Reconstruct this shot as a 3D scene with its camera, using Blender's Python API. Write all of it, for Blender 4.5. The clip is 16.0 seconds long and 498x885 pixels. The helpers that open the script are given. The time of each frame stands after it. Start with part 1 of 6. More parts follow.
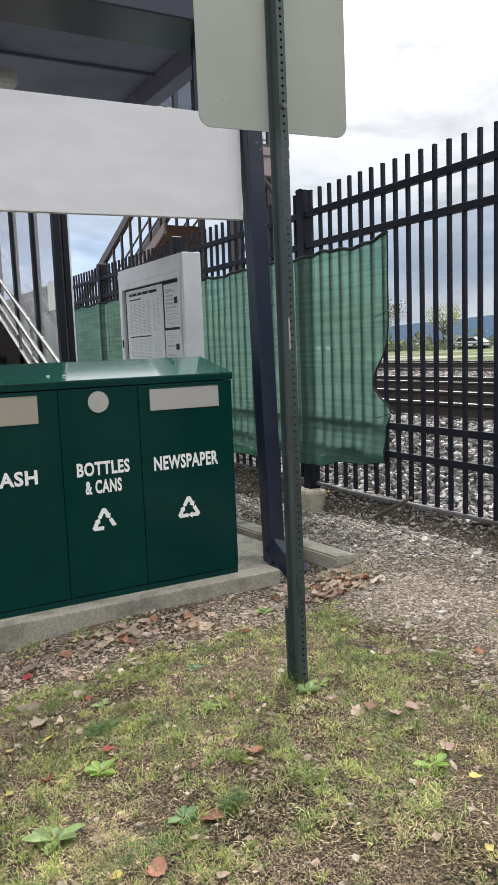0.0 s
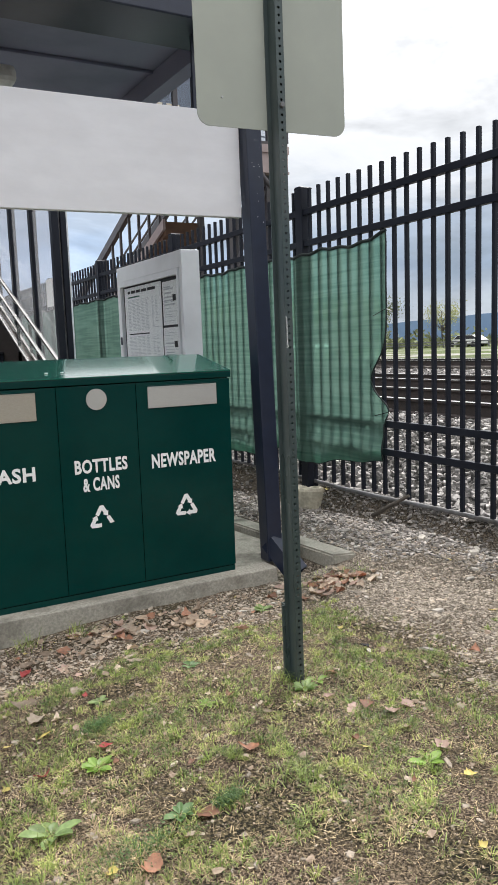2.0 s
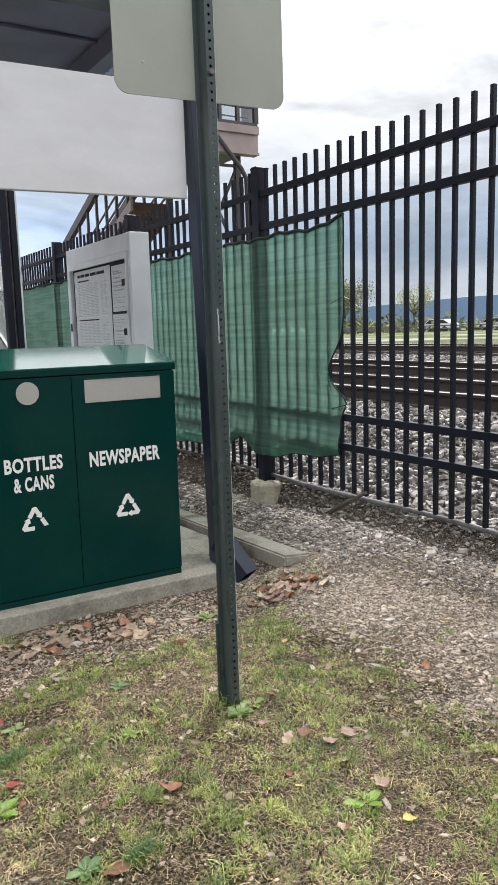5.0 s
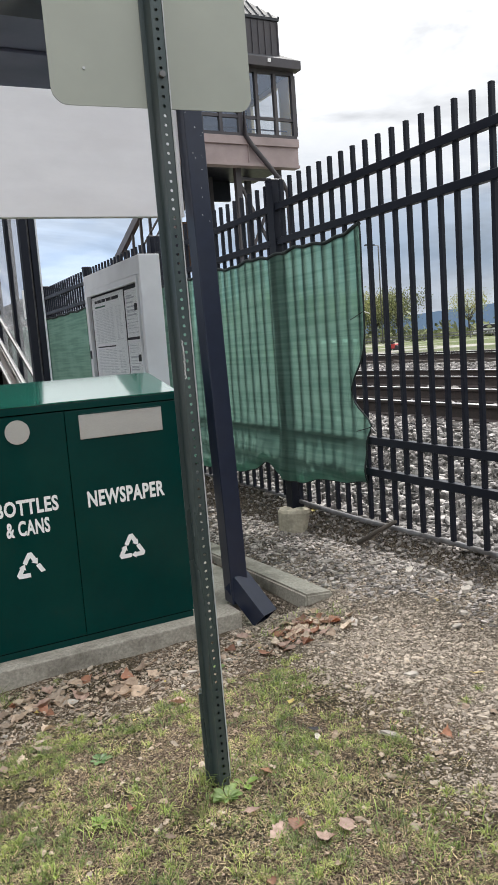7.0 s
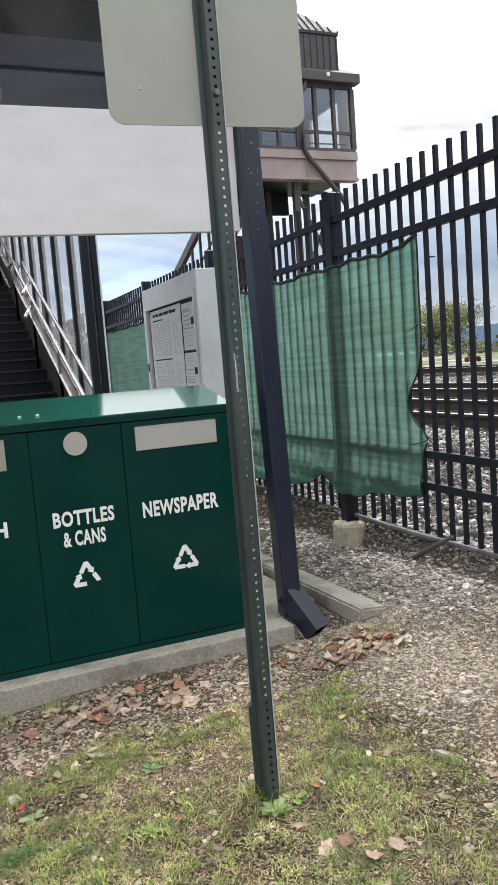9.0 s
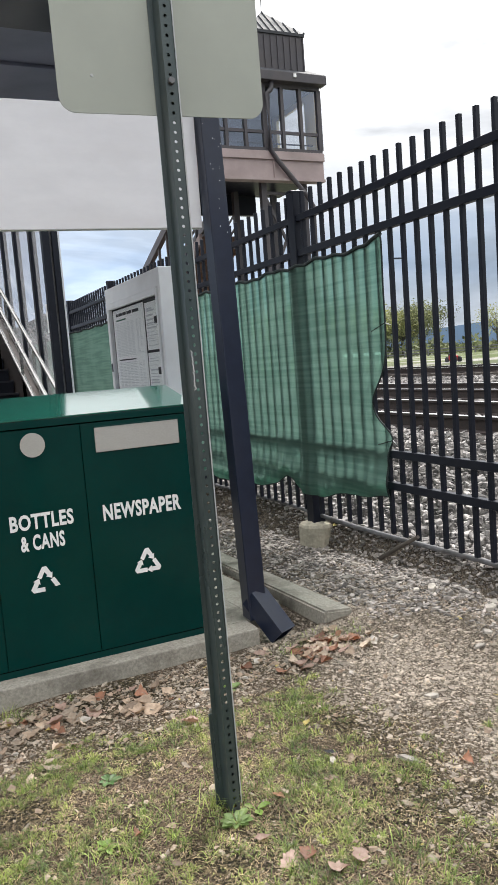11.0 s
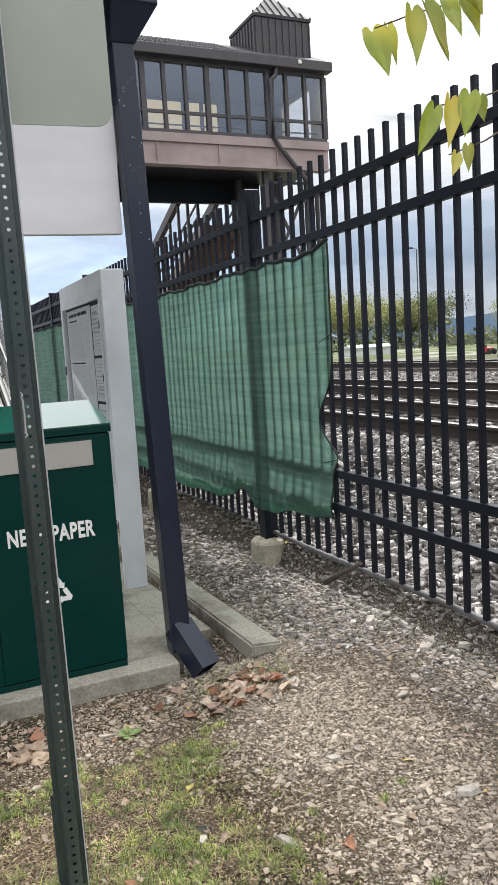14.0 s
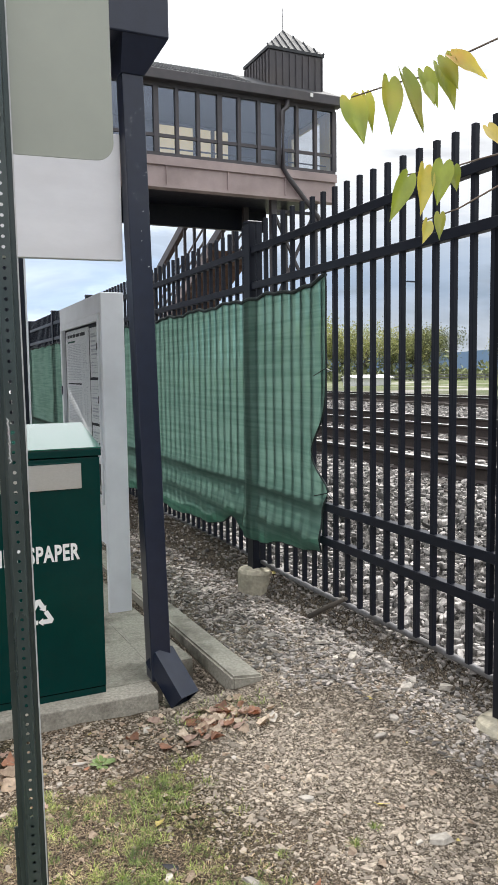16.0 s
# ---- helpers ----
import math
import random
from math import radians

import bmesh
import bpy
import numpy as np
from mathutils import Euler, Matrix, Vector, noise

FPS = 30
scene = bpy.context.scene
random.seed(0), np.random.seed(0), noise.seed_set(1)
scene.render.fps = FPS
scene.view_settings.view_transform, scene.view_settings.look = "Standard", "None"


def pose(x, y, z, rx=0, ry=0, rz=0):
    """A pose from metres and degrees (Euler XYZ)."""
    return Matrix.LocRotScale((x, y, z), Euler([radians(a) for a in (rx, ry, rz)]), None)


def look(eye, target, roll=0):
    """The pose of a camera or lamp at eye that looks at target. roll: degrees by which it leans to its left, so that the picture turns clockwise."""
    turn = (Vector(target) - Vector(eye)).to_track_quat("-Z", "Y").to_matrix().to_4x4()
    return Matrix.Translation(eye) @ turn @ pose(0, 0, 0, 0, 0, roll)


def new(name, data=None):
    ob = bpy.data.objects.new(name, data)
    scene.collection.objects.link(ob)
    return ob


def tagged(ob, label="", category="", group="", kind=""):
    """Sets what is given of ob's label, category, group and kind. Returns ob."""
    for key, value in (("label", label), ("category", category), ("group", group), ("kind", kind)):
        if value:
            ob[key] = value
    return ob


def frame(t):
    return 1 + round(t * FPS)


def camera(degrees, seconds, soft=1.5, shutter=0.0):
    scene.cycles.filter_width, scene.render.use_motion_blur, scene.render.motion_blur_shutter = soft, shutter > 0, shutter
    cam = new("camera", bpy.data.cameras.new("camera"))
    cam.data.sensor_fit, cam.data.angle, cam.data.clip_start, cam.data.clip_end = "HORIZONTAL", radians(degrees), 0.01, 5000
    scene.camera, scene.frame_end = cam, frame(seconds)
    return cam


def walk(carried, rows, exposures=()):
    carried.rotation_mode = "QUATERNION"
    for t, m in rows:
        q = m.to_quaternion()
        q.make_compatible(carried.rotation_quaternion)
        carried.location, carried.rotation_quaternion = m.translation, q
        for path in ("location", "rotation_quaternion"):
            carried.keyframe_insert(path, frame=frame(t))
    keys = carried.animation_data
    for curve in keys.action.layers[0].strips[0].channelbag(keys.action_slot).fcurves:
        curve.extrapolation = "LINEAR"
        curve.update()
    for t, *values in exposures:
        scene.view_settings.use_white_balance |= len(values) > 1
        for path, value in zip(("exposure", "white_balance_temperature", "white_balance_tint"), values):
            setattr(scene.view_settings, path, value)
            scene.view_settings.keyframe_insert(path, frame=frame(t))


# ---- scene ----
cam = camera(36.5, 16.0, soft=0.45)
PATH = [
    (0, (0.215, 0.147, 1.291), (1.18, 1.881, 1.047), -2.2),
    (0.5, (0.223, 0.14, 1.29), (1.195, 1.871, 1.045), -2.1),
    (1, (0.225, 0.136, 1.3), (1.197, 1.866, 1.05), -2.1),
    (1.5, (0.217, 0.129, 1.295), (1.187, 1.86, 1.048), -2.1),
    (2, (0.216, 0.139, 1.296), (1.184, 1.871, 1.044), -2.0),
    (2.5, (0.237, 0.136, 1.293), (1.201, 1.87, 1.033), -1.5),
    (3, (0.275, 0.125, 1.295), (1.248, 1.852, 1.026), -1.0),
    (3.5, (0.297, 0.192, 1.301), (1.284, 1.907, 1.016), -0.5),
    (4, (0.273, 0.343, 1.303), (1.29, 2.04, 1.009), -0.4),
    (4.5, (0.336, 0.318, 1.309), (1.367, 2.006, 1.01), -1.2),
    (4.7, (0.388, 0.278, 1.319), (1.419, 1.965, 1.019), -1.4),
    (6.8, (0.856, 0.438, 1.368), (1.78, 2.192, 1.109), -4.4),
    (7, (0.856, 0.436, 1.372), (1.752, 2.205, 1.116), -4.2),
    (7.5, (0.833, 0.445, 1.37), (1.662, 2.249, 1.128), -4.2),
    (8, (0.833, 0.448, 1.373), (1.617, 2.273, 1.14), -4.1),
    (8.5, (0.845, 0.439, 1.369), (1.61, 2.274, 1.151), -4.2),
    (9, (0.868, 0.422, 1.371), (1.632, 2.258, 1.159), -4.3),
    (9.5, (0.889, 0.405, 1.373), (1.67, 2.234, 1.165), -4.4),
    (11.8, (0.989, 0.495, 1.354), (1.843, 2.291, 1.13), -4.4),
    (12, (1.047, 0.468, 1.377), (1.896, 2.265, 1.148), -4.6),
    (12.5, (1.153, 0.445, 1.386), (1.986, 2.247, 1.147), -5.0),
    (13, (1.191, 0.539, 1.386), (2.014, 2.346, 1.146), -5.2),
    (13.5, (1.271, 0.605, 1.412), (2.089, 2.413, 1.164), -4.7),
    (14, (1.445, 0.538, 1.473), (2.253, 2.351, 1.227), -3.5),
    (14.5, (1.459, 0.548, 1.489), (2.254, 2.368, 1.255), -2.3),
    (15, (1.438, 0.576, 1.494), (2.224, 2.402, 1.274), -1.4),
    (15.5, (1.452, 0.562, 1.495), (2.246, 2.387, 1.292), -0.9),
    (16, (1.475, 0.525, 1.504), (2.296, 2.34, 1.321), -0.8),
]
walk(cam, [(t, look(eye, target, roll)) for t, eye, target, roll in PATH], [(0, 0.07), (4.7, 0.08), (6.8, 0.03), (7.2, 0.06), (8, 0.20), (9.7, 0.19), (11.8, 0.10), (13, 0.11), (16, 0.13)])

# ---- world, sun, exposure ----
world = bpy.data.worlds.new("sky")
scene.world = world
world.use_nodes = True
wn, wl = world.node_tree.nodes, world.node_tree.links
wn.clear()


def wnode(kind, **values):
    n = wn.new(kind)
    for k, v in values.items():
        n.inputs[k].default_value = v
    return n


sky = wn.new("ShaderNodeTexSky")
sky.sky_type, sky.sun_disc = "NISHITA", False
sky.sun_elevation, sky.sun_rotation = radians(50), radians(51)
sky_scale = wnode("ShaderNodeVectorMath")
sky_scale.operation = "SCALE"
sky_scale.inputs["Scale"].default_value = 0.10
wl.new(sky.outputs[0], sky_scale.inputs[0])
coord = wn.new("ShaderNodeTexCoord")
sep = wn.new("ShaderNodeSeparateXYZ")
wl.new(coord.outputs["Generated"], sep.inputs[0])
# clouds: stretched noise along the horizon, bright overhead
squash = wn.new("ShaderNodeMapping")
squash.inputs["Scale"].default_value = (1.4, 1.4, 4.5)
wl.new(coord.outputs["Generated"], squash.inputs["Vector"])
puff = wnode("ShaderNodeTexNoise", Scale=2.3, Detail=7.0, Roughness=0.58, Distortion=0.3)
wl.new(squash.outputs[0], puff.inputs["Vector"])
puff_off = wn.new("ShaderNodeMath")
puff_off.operation = "MULTIPLY_ADD"
puff_off.inputs[1].default_value, puff_off.inputs[2].default_value = 0.26, -0.13
wl.new(puff.outputs[0], puff_off.inputs[0])
height = wn.new("ShaderNodeMath")
height.operation = "ADD"
wl.new(sep.outputs["Z"], height.inputs[0])
wl.new(puff_off.outputs[0], height.inputs[1])
ramp = wn.new("ShaderNodeValToRGB")
wl.new(height.outputs[0], ramp.inputs[0])
stops = [(0.0, (0.62, 0.70, 0.80)), (0.05, (0.55, 0.63, 0.76)), (0.10, (0.36, 0.46, 0.62)), (0.17, (0.50, 0.58, 0.70)),
         (0.23, (0.92, 0.94, 0.97)), (0.30, (1.12, 1.13, 1.15)), (0.6, (2.0, 2.02, 2.05)), (1.0, (3.0, 3.0, 3.05))]
ramp.color_ramp.elements.remove(ramp.color_ramp.elements[1])
for i, (p, c) in enumerate(stops):
    e = ramp.color_ramp.elements[0] if i == 0 else ramp.color_ramp.elements.new(p)
    e.position, e.color = p, (*c, 1)
veil = wn.new("ShaderNodeMix")
veil.data_type = "RGBA"
veil.inputs["Factor"].default_value = 0.9
wl.new(sky_scale.outputs[0], veil.inputs["A"])
smear = wnode("ShaderNodeTexNoise", Scale=3.2, Detail=5.0, Roughness=0.55, Distortion=0.5)
wl.new(squash.outputs[0], smear.inputs["Vector"])
grey = wn.new("ShaderNodeMapRange")
grey.inputs["From Min"].default_value, grey.inputs["From Max"].default_value = 0.50, 0.66
grey.inputs["To Min"].default_value, grey.inputs["To Max"].default_value = 1.0, 0.70
wl.new(smear.outputs[0], grey.inputs["Value"])
cloudy = wn.new("ShaderNodeVectorMath")
cloudy.operation = "SCALE"
wl.new(ramp.outputs[0], cloudy.inputs[0])
wl.new(grey.outputs[0], cloudy.inputs["Scale"])
# a brighter break in the clouds along the tracks
gap = wn.new("ShaderNodeMapRange")
gap.interpolation_type = "SMOOTHSTEP"
gap.inputs["From Min"].default_value, gap.inputs["From Max"].default_value = 0.84, 0.97
gap.inputs["To Min"].default_value, gap.inputs["To Max"].default_value = 1.0, 1.75
wl.new(sep.outputs["Y"], gap.inputs["Value"])
lifted = wn.new("ShaderNodeVectorMath")
lifted.operation = "SCALE"
wl.new(cloudy.outputs[0], lifted.inputs[0])
wl.new(gap.outputs[0], lifted.inputs["Scale"])
wl.new(lifted.outputs[0], veil.inputs["B"])
back = wnode("ShaderNodeBackground", Strength=1.0)
wl.new(veil.outputs["Result"], back.inputs[0])
wl.new(back.outputs[0], wn.new("ShaderNodeOutputWorld").inputs[0])

sun = new("sun", bpy.data.lights.new("sun", "SUN"))
sun.data.energy, sun.data.angle, sun.data.color = 3.1, radians(9), (1.0, 0.965, 0.915)
sun.matrix_world = look((11, 9, 17), (0, 0, 0))


# ---- materials ----
def material(name, c1, c2=None, rough=0.6, metal=0.0, scale=25.0, bump=0.15, bump_scale=None, stain=None, stain_scale=2.5,
             stain_amount=0.35, stretch=(1, 1, 1), random_amount=0.0, island=False, spec=0.5, coat=0.0, coat_rough=0.03, transmission=0.0,
             rough_var=0.12, translucent=None, contrast=(0.35, 0.65)):
    """Paint or stone: fine grain between c1 and c2, broad stains, relief, and a little variation from piece to piece."""
    m = bpy.data.materials.new(name)
    m.use_nodes = True
    n, l = m.node_tree.nodes, m.node_tree.links
    p = n["Principled BSDF"]
    tc = n.new("ShaderNodeTexCoord")
    mp = n.new("ShaderNodeMapping")
    mp.inputs["Scale"].default_value = stretch
    l.new(tc.outputs["Object"], mp.inputs["Vector"])
    fine = n.new("ShaderNodeTexNoise")
    fine.inputs["Scale"].default_value, fine.inputs["Detail"].default_value, fine.inputs["Roughness"].default_value = scale, 6, 0.6
    l.new(mp.outputs[0], fine.inputs["Vector"])
    rp = n.new("ShaderNodeValToRGB")
    c2 = c2 or tuple(v * 0.8 for v in c1)
    rp.color_ramp.elements[0].position, rp.color_ramp.elements[0].color = contrast[0], (*c1, 1)
    rp.color_ramp.elements[1].position, rp.color_ramp.elements[1].color = contrast[1], (*c2, 1)
    l.new(fine.outputs[0], rp.inputs[0])
    out = rp.outputs[0]
    broad = n.new("ShaderNodeTexNoise")
    broad.inputs["Scale"].default_value, broad.inputs["Detail"].default_value = stain_scale, 5
    l.new(mp.outputs[0], broad.inputs["Vector"])
    if stain:
        mr = n.new("ShaderNodeMapRange")
        mr.inputs["From Min"].default_value, mr.inputs["From Max"].default_value = 0.48, 0.70
        mr.inputs["To Max"].default_value = stain_amount
        l.new(broad.outputs[0], mr.inputs["Value"])
        mx = n.new("ShaderNodeMix")
        mx.data_type = "RGBA"
        l.new(mr.outputs[0], mx.inputs["Factor"])
        l.new(out, mx.inputs["A"])
        mx.inputs["B"].default_value = (*stain, 1)
        out = mx.outputs["Result"]
    if random_amount:
        hs = n.new("ShaderNodeHueSaturation")
        ma = n.new("ShaderNodeMapRange")
        ma.inputs["To Min"].default_value, ma.inputs["To Max"].default_value = 1 - random_amount, 1 + random_amount
        src = n.new("ShaderNodeNewGeometry").outputs["Random Per Island"] if island else n.new("ShaderNodeObjectInfo").outputs["Random"]
        l.new(src, ma.inputs["Value"])
        l.new(ma.outputs[0], hs.inputs["Value"])
        l.new(out, hs.inputs["Color"])
        out = hs.outputs[0]
    l.new(out, p.inputs["Base Color"])
    rr = n.new("ShaderNodeMapRange")
    rr.inputs["To Min"].default_value, rr.inputs["To Max"].default_value = max(0.02, rough - rough_var), min(1, rough + rough_var)
    l.new(broad.outputs[0], rr.inputs["Value"])
    l.new(rr.outputs[0], p.inputs["Roughness"])
    p.inputs["Metallic"].default_value = metal
    p.inputs["Specular IOR Level"].default_value = spec
    p.inputs["Coat Weight"].default_value = coat
    p.inputs["Coat Roughness"].default_value = coat_rough
    p.inputs["Transmission Weight"].default_value = transmission
    if bump:
        bn = n.new("ShaderNodeTexNoise")
        bn.inputs["Scale"].default_value, bn.inputs["Detail"].default_value = bump_scale or scale * 1.7, 5
        l.new(mp.outputs[0], bn.inputs["Vector"])
        b = n.new("ShaderNodeBump")
        b.inputs["Strength"].default_value, b.inputs["Distance"].default_value = bump, 0.004
        l.new(bn.outputs[0], b.inputs["Height"])
        l.new(b.outputs[0], p.inputs["Normal"])
    if translucent:
        tr = n.new("ShaderNodeBsdfTranslucent")
        hs2 = n.new("ShaderNodeMix")
        hs2.data_type, hs2.blend_type = "RGBA", "MULTIPLY"
        hs2.inputs["Factor"].default_value = 1.0
        l.new(out, hs2.inputs["A"])
        hs2.inputs["B"].default_value = (*translucent, 1)
        l.new(hs2.outputs["Result"], tr.inputs["Color"])
        ad = n.new("ShaderNodeAddShader")
        l.new(p.outputs[0], ad.inputs[0])
        l.new(tr.outputs[0], ad.inputs[1])
        l.new(ad.outputs[0], n["Material Output"].inputs["Surface"])
    return m


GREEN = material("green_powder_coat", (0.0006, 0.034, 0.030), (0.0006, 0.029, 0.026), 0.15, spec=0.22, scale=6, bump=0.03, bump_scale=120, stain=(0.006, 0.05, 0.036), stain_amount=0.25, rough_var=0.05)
# body green lightened for sky light on the sloping top; the gloss is real
LID_GREEN_LIT = material("glossy_lit_green_lid", (0.003, 0.105, 0.072), (0.002, 0.09, 0.062), 0.11, coat=1.0, coat_rough=0.06, scale=6, bump=0.0, stain=(0.01, 0.07, 0.05), stain_amount=0.2, rough_var=0.04)
WHITE_VINYL = material("white_vinyl", (0.88, 0.88, 0.87), (0.82, 0.82, 0.81), 0.5, scale=60, bump=0.05)
SLOT_METAL = material("brushed_pale_metal", (0.58, 0.565, 0.53), (0.50, 0.485, 0.45), 0.36, metal=0.5, scale=90, stretch=(1, 1, 12), bump=0.05)
# tan, darker than the other flaps; used on the trash slot
SLOT_TAN = material("tan_slot_metal", (0.38, 0.345, 0.285), (0.30, 0.27, 0.22), 0.45, scale=90, stretch=(1, 1, 12), bump=0.05)
CONCRETE = material("weathered_concrete", (0.40, 0.375, 0.315), (0.255, 0.237, 0.20), 0.9, scale=70, bump=0.8, stain=(0.085, 0.077, 0.06), stain_amount=0.85, stain_scale=4.5)
NAVY = material("dark_navy_painted_steel", (0.014, 0.020, 0.042), (0.011, 0.016, 0.034), 0.34, scale=14, bump=0.05, stain=(0.03, 0.034, 0.046), stain_amount=0.35, rough_var=0.1)
FENCE_BLACK = material("black_powder_coat", (0.006, 0.008, 0.015), (0.009, 0.011, 0.019), 0.40, spec=0.28, scale=16, bump=0.05, stain=(0.02, 0.022, 0.03), stain_amount=0.25, stain_scale=6, rough_var=0.1)
FASCIA = material("white_painted_board", (0.74, 0.74, 0.77), (0.69, 0.69, 0.72), 0.55, scale=5, bump=0.05, stain=(0.62, 0.61, 0.63), stain_amount=0.5, stain_scale=1.6, stretch=(1, 1, 2.5))
SIGN_BACK = material("grey_aluminium_sign_back", (0.34, 0.355, 0.305), (0.315, 0.33, 0.285), 0.45, metal=0.3, scale=5, bump=0.02, stain=(0.33, 0.34, 0.29), stain_amount=0.4, stain_scale=2, rough_var=0.08)
POLE_GREEN = material("dark_green_baked_steel", (0.042, 0.060, 0.060), (0.058, 0.078, 0.077), 0.30, metal=0.25, scale=40, bump=0.1, stain=(0.10, 0.105, 0.10), stain_amount=0.5, stain_scale=9, stretch=(1, 1, 0.2))
BOLT = material("zinc_bolt", (0.55, 0.55, 0.55), (0.4, 0.4, 0.4), 0.35, metal=0.9, bump=0)
KIOSK = material("pale_grey_painted_aluminium", (0.83, 0.86, 0.90), (0.79, 0.82, 0.86), 0.42, scale=8, bump=0.03, stain=(0.5, 0.5, 0.52), stain_amount=0.4, stain_scale=1.8, rough_var=0.08)
PAPER = material("printed_paper", (0.90, 0.91, 0.92), (0.86, 0.87, 0.88), 0.7, scale=30, bump=0.05)
INK = material("grey_ink", (0.50, 0.52, 0.56), (0.58, 0.60, 0.64), 0.8, bump=0)
INK_GREEN = material("green_ink", (0.05, 0.14, 0.10), rough=0.8, bump=0)
INK_DARK = material("dark_ink", (0.03, 0.03, 0.035), rough=0.8, bump=0)
STEEL = material("stainless_handrail", (0.55, 0.54, 0.52), (0.45, 0.44, 0.42), 0.24, metal=1.0, scale=60, bump=0.03, stretch=(1, 1, 8))
STAIR = material("dark_stair_tread", (0.007, 0.009, 0.016), (0.005, 0.006, 0.011), 0.75, scale=40, bump=0.3, spec=0.3)
STAIR_NOSE = material("worn_tread_edge", (0.016, 0.018, 0.026), (0.011, 0.012, 0.018), 0.6, scale=60, bump=0.2)
STRINGER = material("brushed_bronze_stringer", (0.19, 0.165, 0.15), (0.13, 0.112, 0.10), 0.32, metal=0.85, scale=40, bump=0.05, stretch=(1, 0.2, 3))
FOOTING = material("pale_poured_concrete", (0.52, 0.475, 0.36), (0.36, 0.33, 0.26), 0.9, scale=40, bump=0.6, stain=(0.22, 0.20, 0.15), stain_amount=0.6, stain_scale=9)
BRIDGE_TAUPE = material("taupe_painted_girder", (0.39, 0.31, 0.30), (0.34, 0.27, 0.265), 0.6, scale=3, bump=0.05, stain=(0.22, 0.175, 0.165), stain_amount=0.5, stain_scale=0.8)
BRIDGE_BROWN = material("dark_brown_painted_steel", (0.070, 0.064, 0.072), (0.055, 0.051, 0.058), 0.5, scale=3, bump=0.05, stain=(0.09, 0.075, 0.07), stain_amount=0.5, stain_scale=0.7)
BRIDGE_SOFFIT = material("rust_brown_stair_soffit", (0.16, 0.085, 0.05), (0.12, 0.062, 0.038), 0.7, scale=3, bump=0.1, stain=(0.08, 0.045, 0.03), stain_amount=0.5)
ROOF_METAL = material("grey_standing_seam_roof", (0.065, 0.068, 0.075), (0.05, 0.053, 0.058), 0.65, scale=4, bump=0.05, spec=0.2)
CREAM = material("cream_interior_wall", (0.88, 0.73, 0.44), (0.82, 0.67, 0.40), 0.7, scale=2, bump=0)
# shade of the roofed room put into its floor, ceiling and rear wall
ROOM_SHADE = material("interior_shade_grey", (0.14, 0.155, 0.19), (0.10, 0.11, 0.14), 0.8, scale=1, bump=0)
RAIL_STEEL = material("rail_side_rust", (0.055, 0.04, 0.036), (0.038, 0.03, 0.028), 0.8, scale=30, bump=0.3)
RAIL_HEAD = material("polished_rail_head", (0.78, 0.77, 0.76), (0.66, 0.65, 0.64), 0.33, metal=1.0, scale=30, bump=0.02)
SLEEPER = material("dark_timber_sleeper", (0.06, 0.05, 0.043), (0.1, 0.085, 0.075), 0.9, scale=12, stretch=(1, 6, 1), bump=0.5, random_amount=0.2)
STONE_CHIP = material("slate_chip", (0.385, 0.328, 0.26), (0.255, 0.214, 0.17), 0.8, scale=60, bump=0.3, random_amount=0.5, island=True)
SLATE_GREY = material("grey_slate_flake", (0.38, 0.345, 0.31), (0.16, 0.145, 0.13), 0.7, scale=50, bump=0.3, random_amount=0.75, island=True)
BALLAST = material("ballast_stone", (0.39, 0.365, 0.342), (0.13, 0.122, 0.117), 0.85, scale=25, bump=0.4, random_amount=0.8, island=True)
CRUMB = material("soil_crumb", (0.26, 0.205, 0.145), (0.14, 0.11, 0.08), 0.95, scale=60, bump=0.3, random_amount=0.7, island=True)
ROCK = material("pale_flat_stone", (0.52, 0.475, 0.41), (0.32, 0.295, 0.26), 0.85, scale=35, bump=0.4, random_amount=0.3)
GRASS = material("green_grass", (0.19, 0.235, 0.058), (0.065, 0.092, 0.026), 0.55, scale=8, bump=0, random_amount=0.7, island=True, stain=(0.38, 0.37, 0.13), stain_scale=6.0, stain_amount=0.55, translucent=(0.5, 0.6, 0.35))
STRAW = material("dry_grass", (0.54, 0.42, 0.245), (0.20, 0.145, 0.085), 0.75, scale=8, bump=0, random_amount=0.6, island=True)
WEED = material("broad_weed_leaf", (0.095, 0.165, 0.055), (0.06, 0.115, 0.036), 0.5, scale=30, bump=0.2, random_amount=0.2, translucent=(0.3, 0.35, 0.2))
LEAF_TAN = material("tan_dead_leaf", (0.35, 0.27, 0.195), (0.22, 0.16, 0.115), 0.7, scale=50, bump=0.4, random_amount=0.45, translucent=(0.3, 0.25, 0.2))
LEAF_PALE = material("pale_dead_leaf", (0.46, 0.385, 0.30), (0.32, 0.25, 0.185), 0.7, scale=50, bump=0.4, random_amount=0.3, translucent=(0.3, 0.25, 0.2))
LEAF_PINK = material("pinkish_dead_leaf", (0.37, 0.265, 0.215), (0.24, 0.155, 0.12), 0.65, scale=50, bump=0.4, random_amount=0.25, translucent=(0.3, 0.25, 0.2))
LEAF_RUST = material("rust_dead_leaf", (0.29, 0.135, 0.075), (0.16, 0.08, 0.05), 0.6, scale=50, bump=0.4, random_amount=0.35, translucent=(0.35, 0.25, 0.2))
LEAF_RED = material("red_dead_leaf", (0.33, 0.05, 0.045), (0.22, 0.03, 0.03), 0.6, scale=50, bump=0.4, translucent=(0.3, 0.25, 0.2))
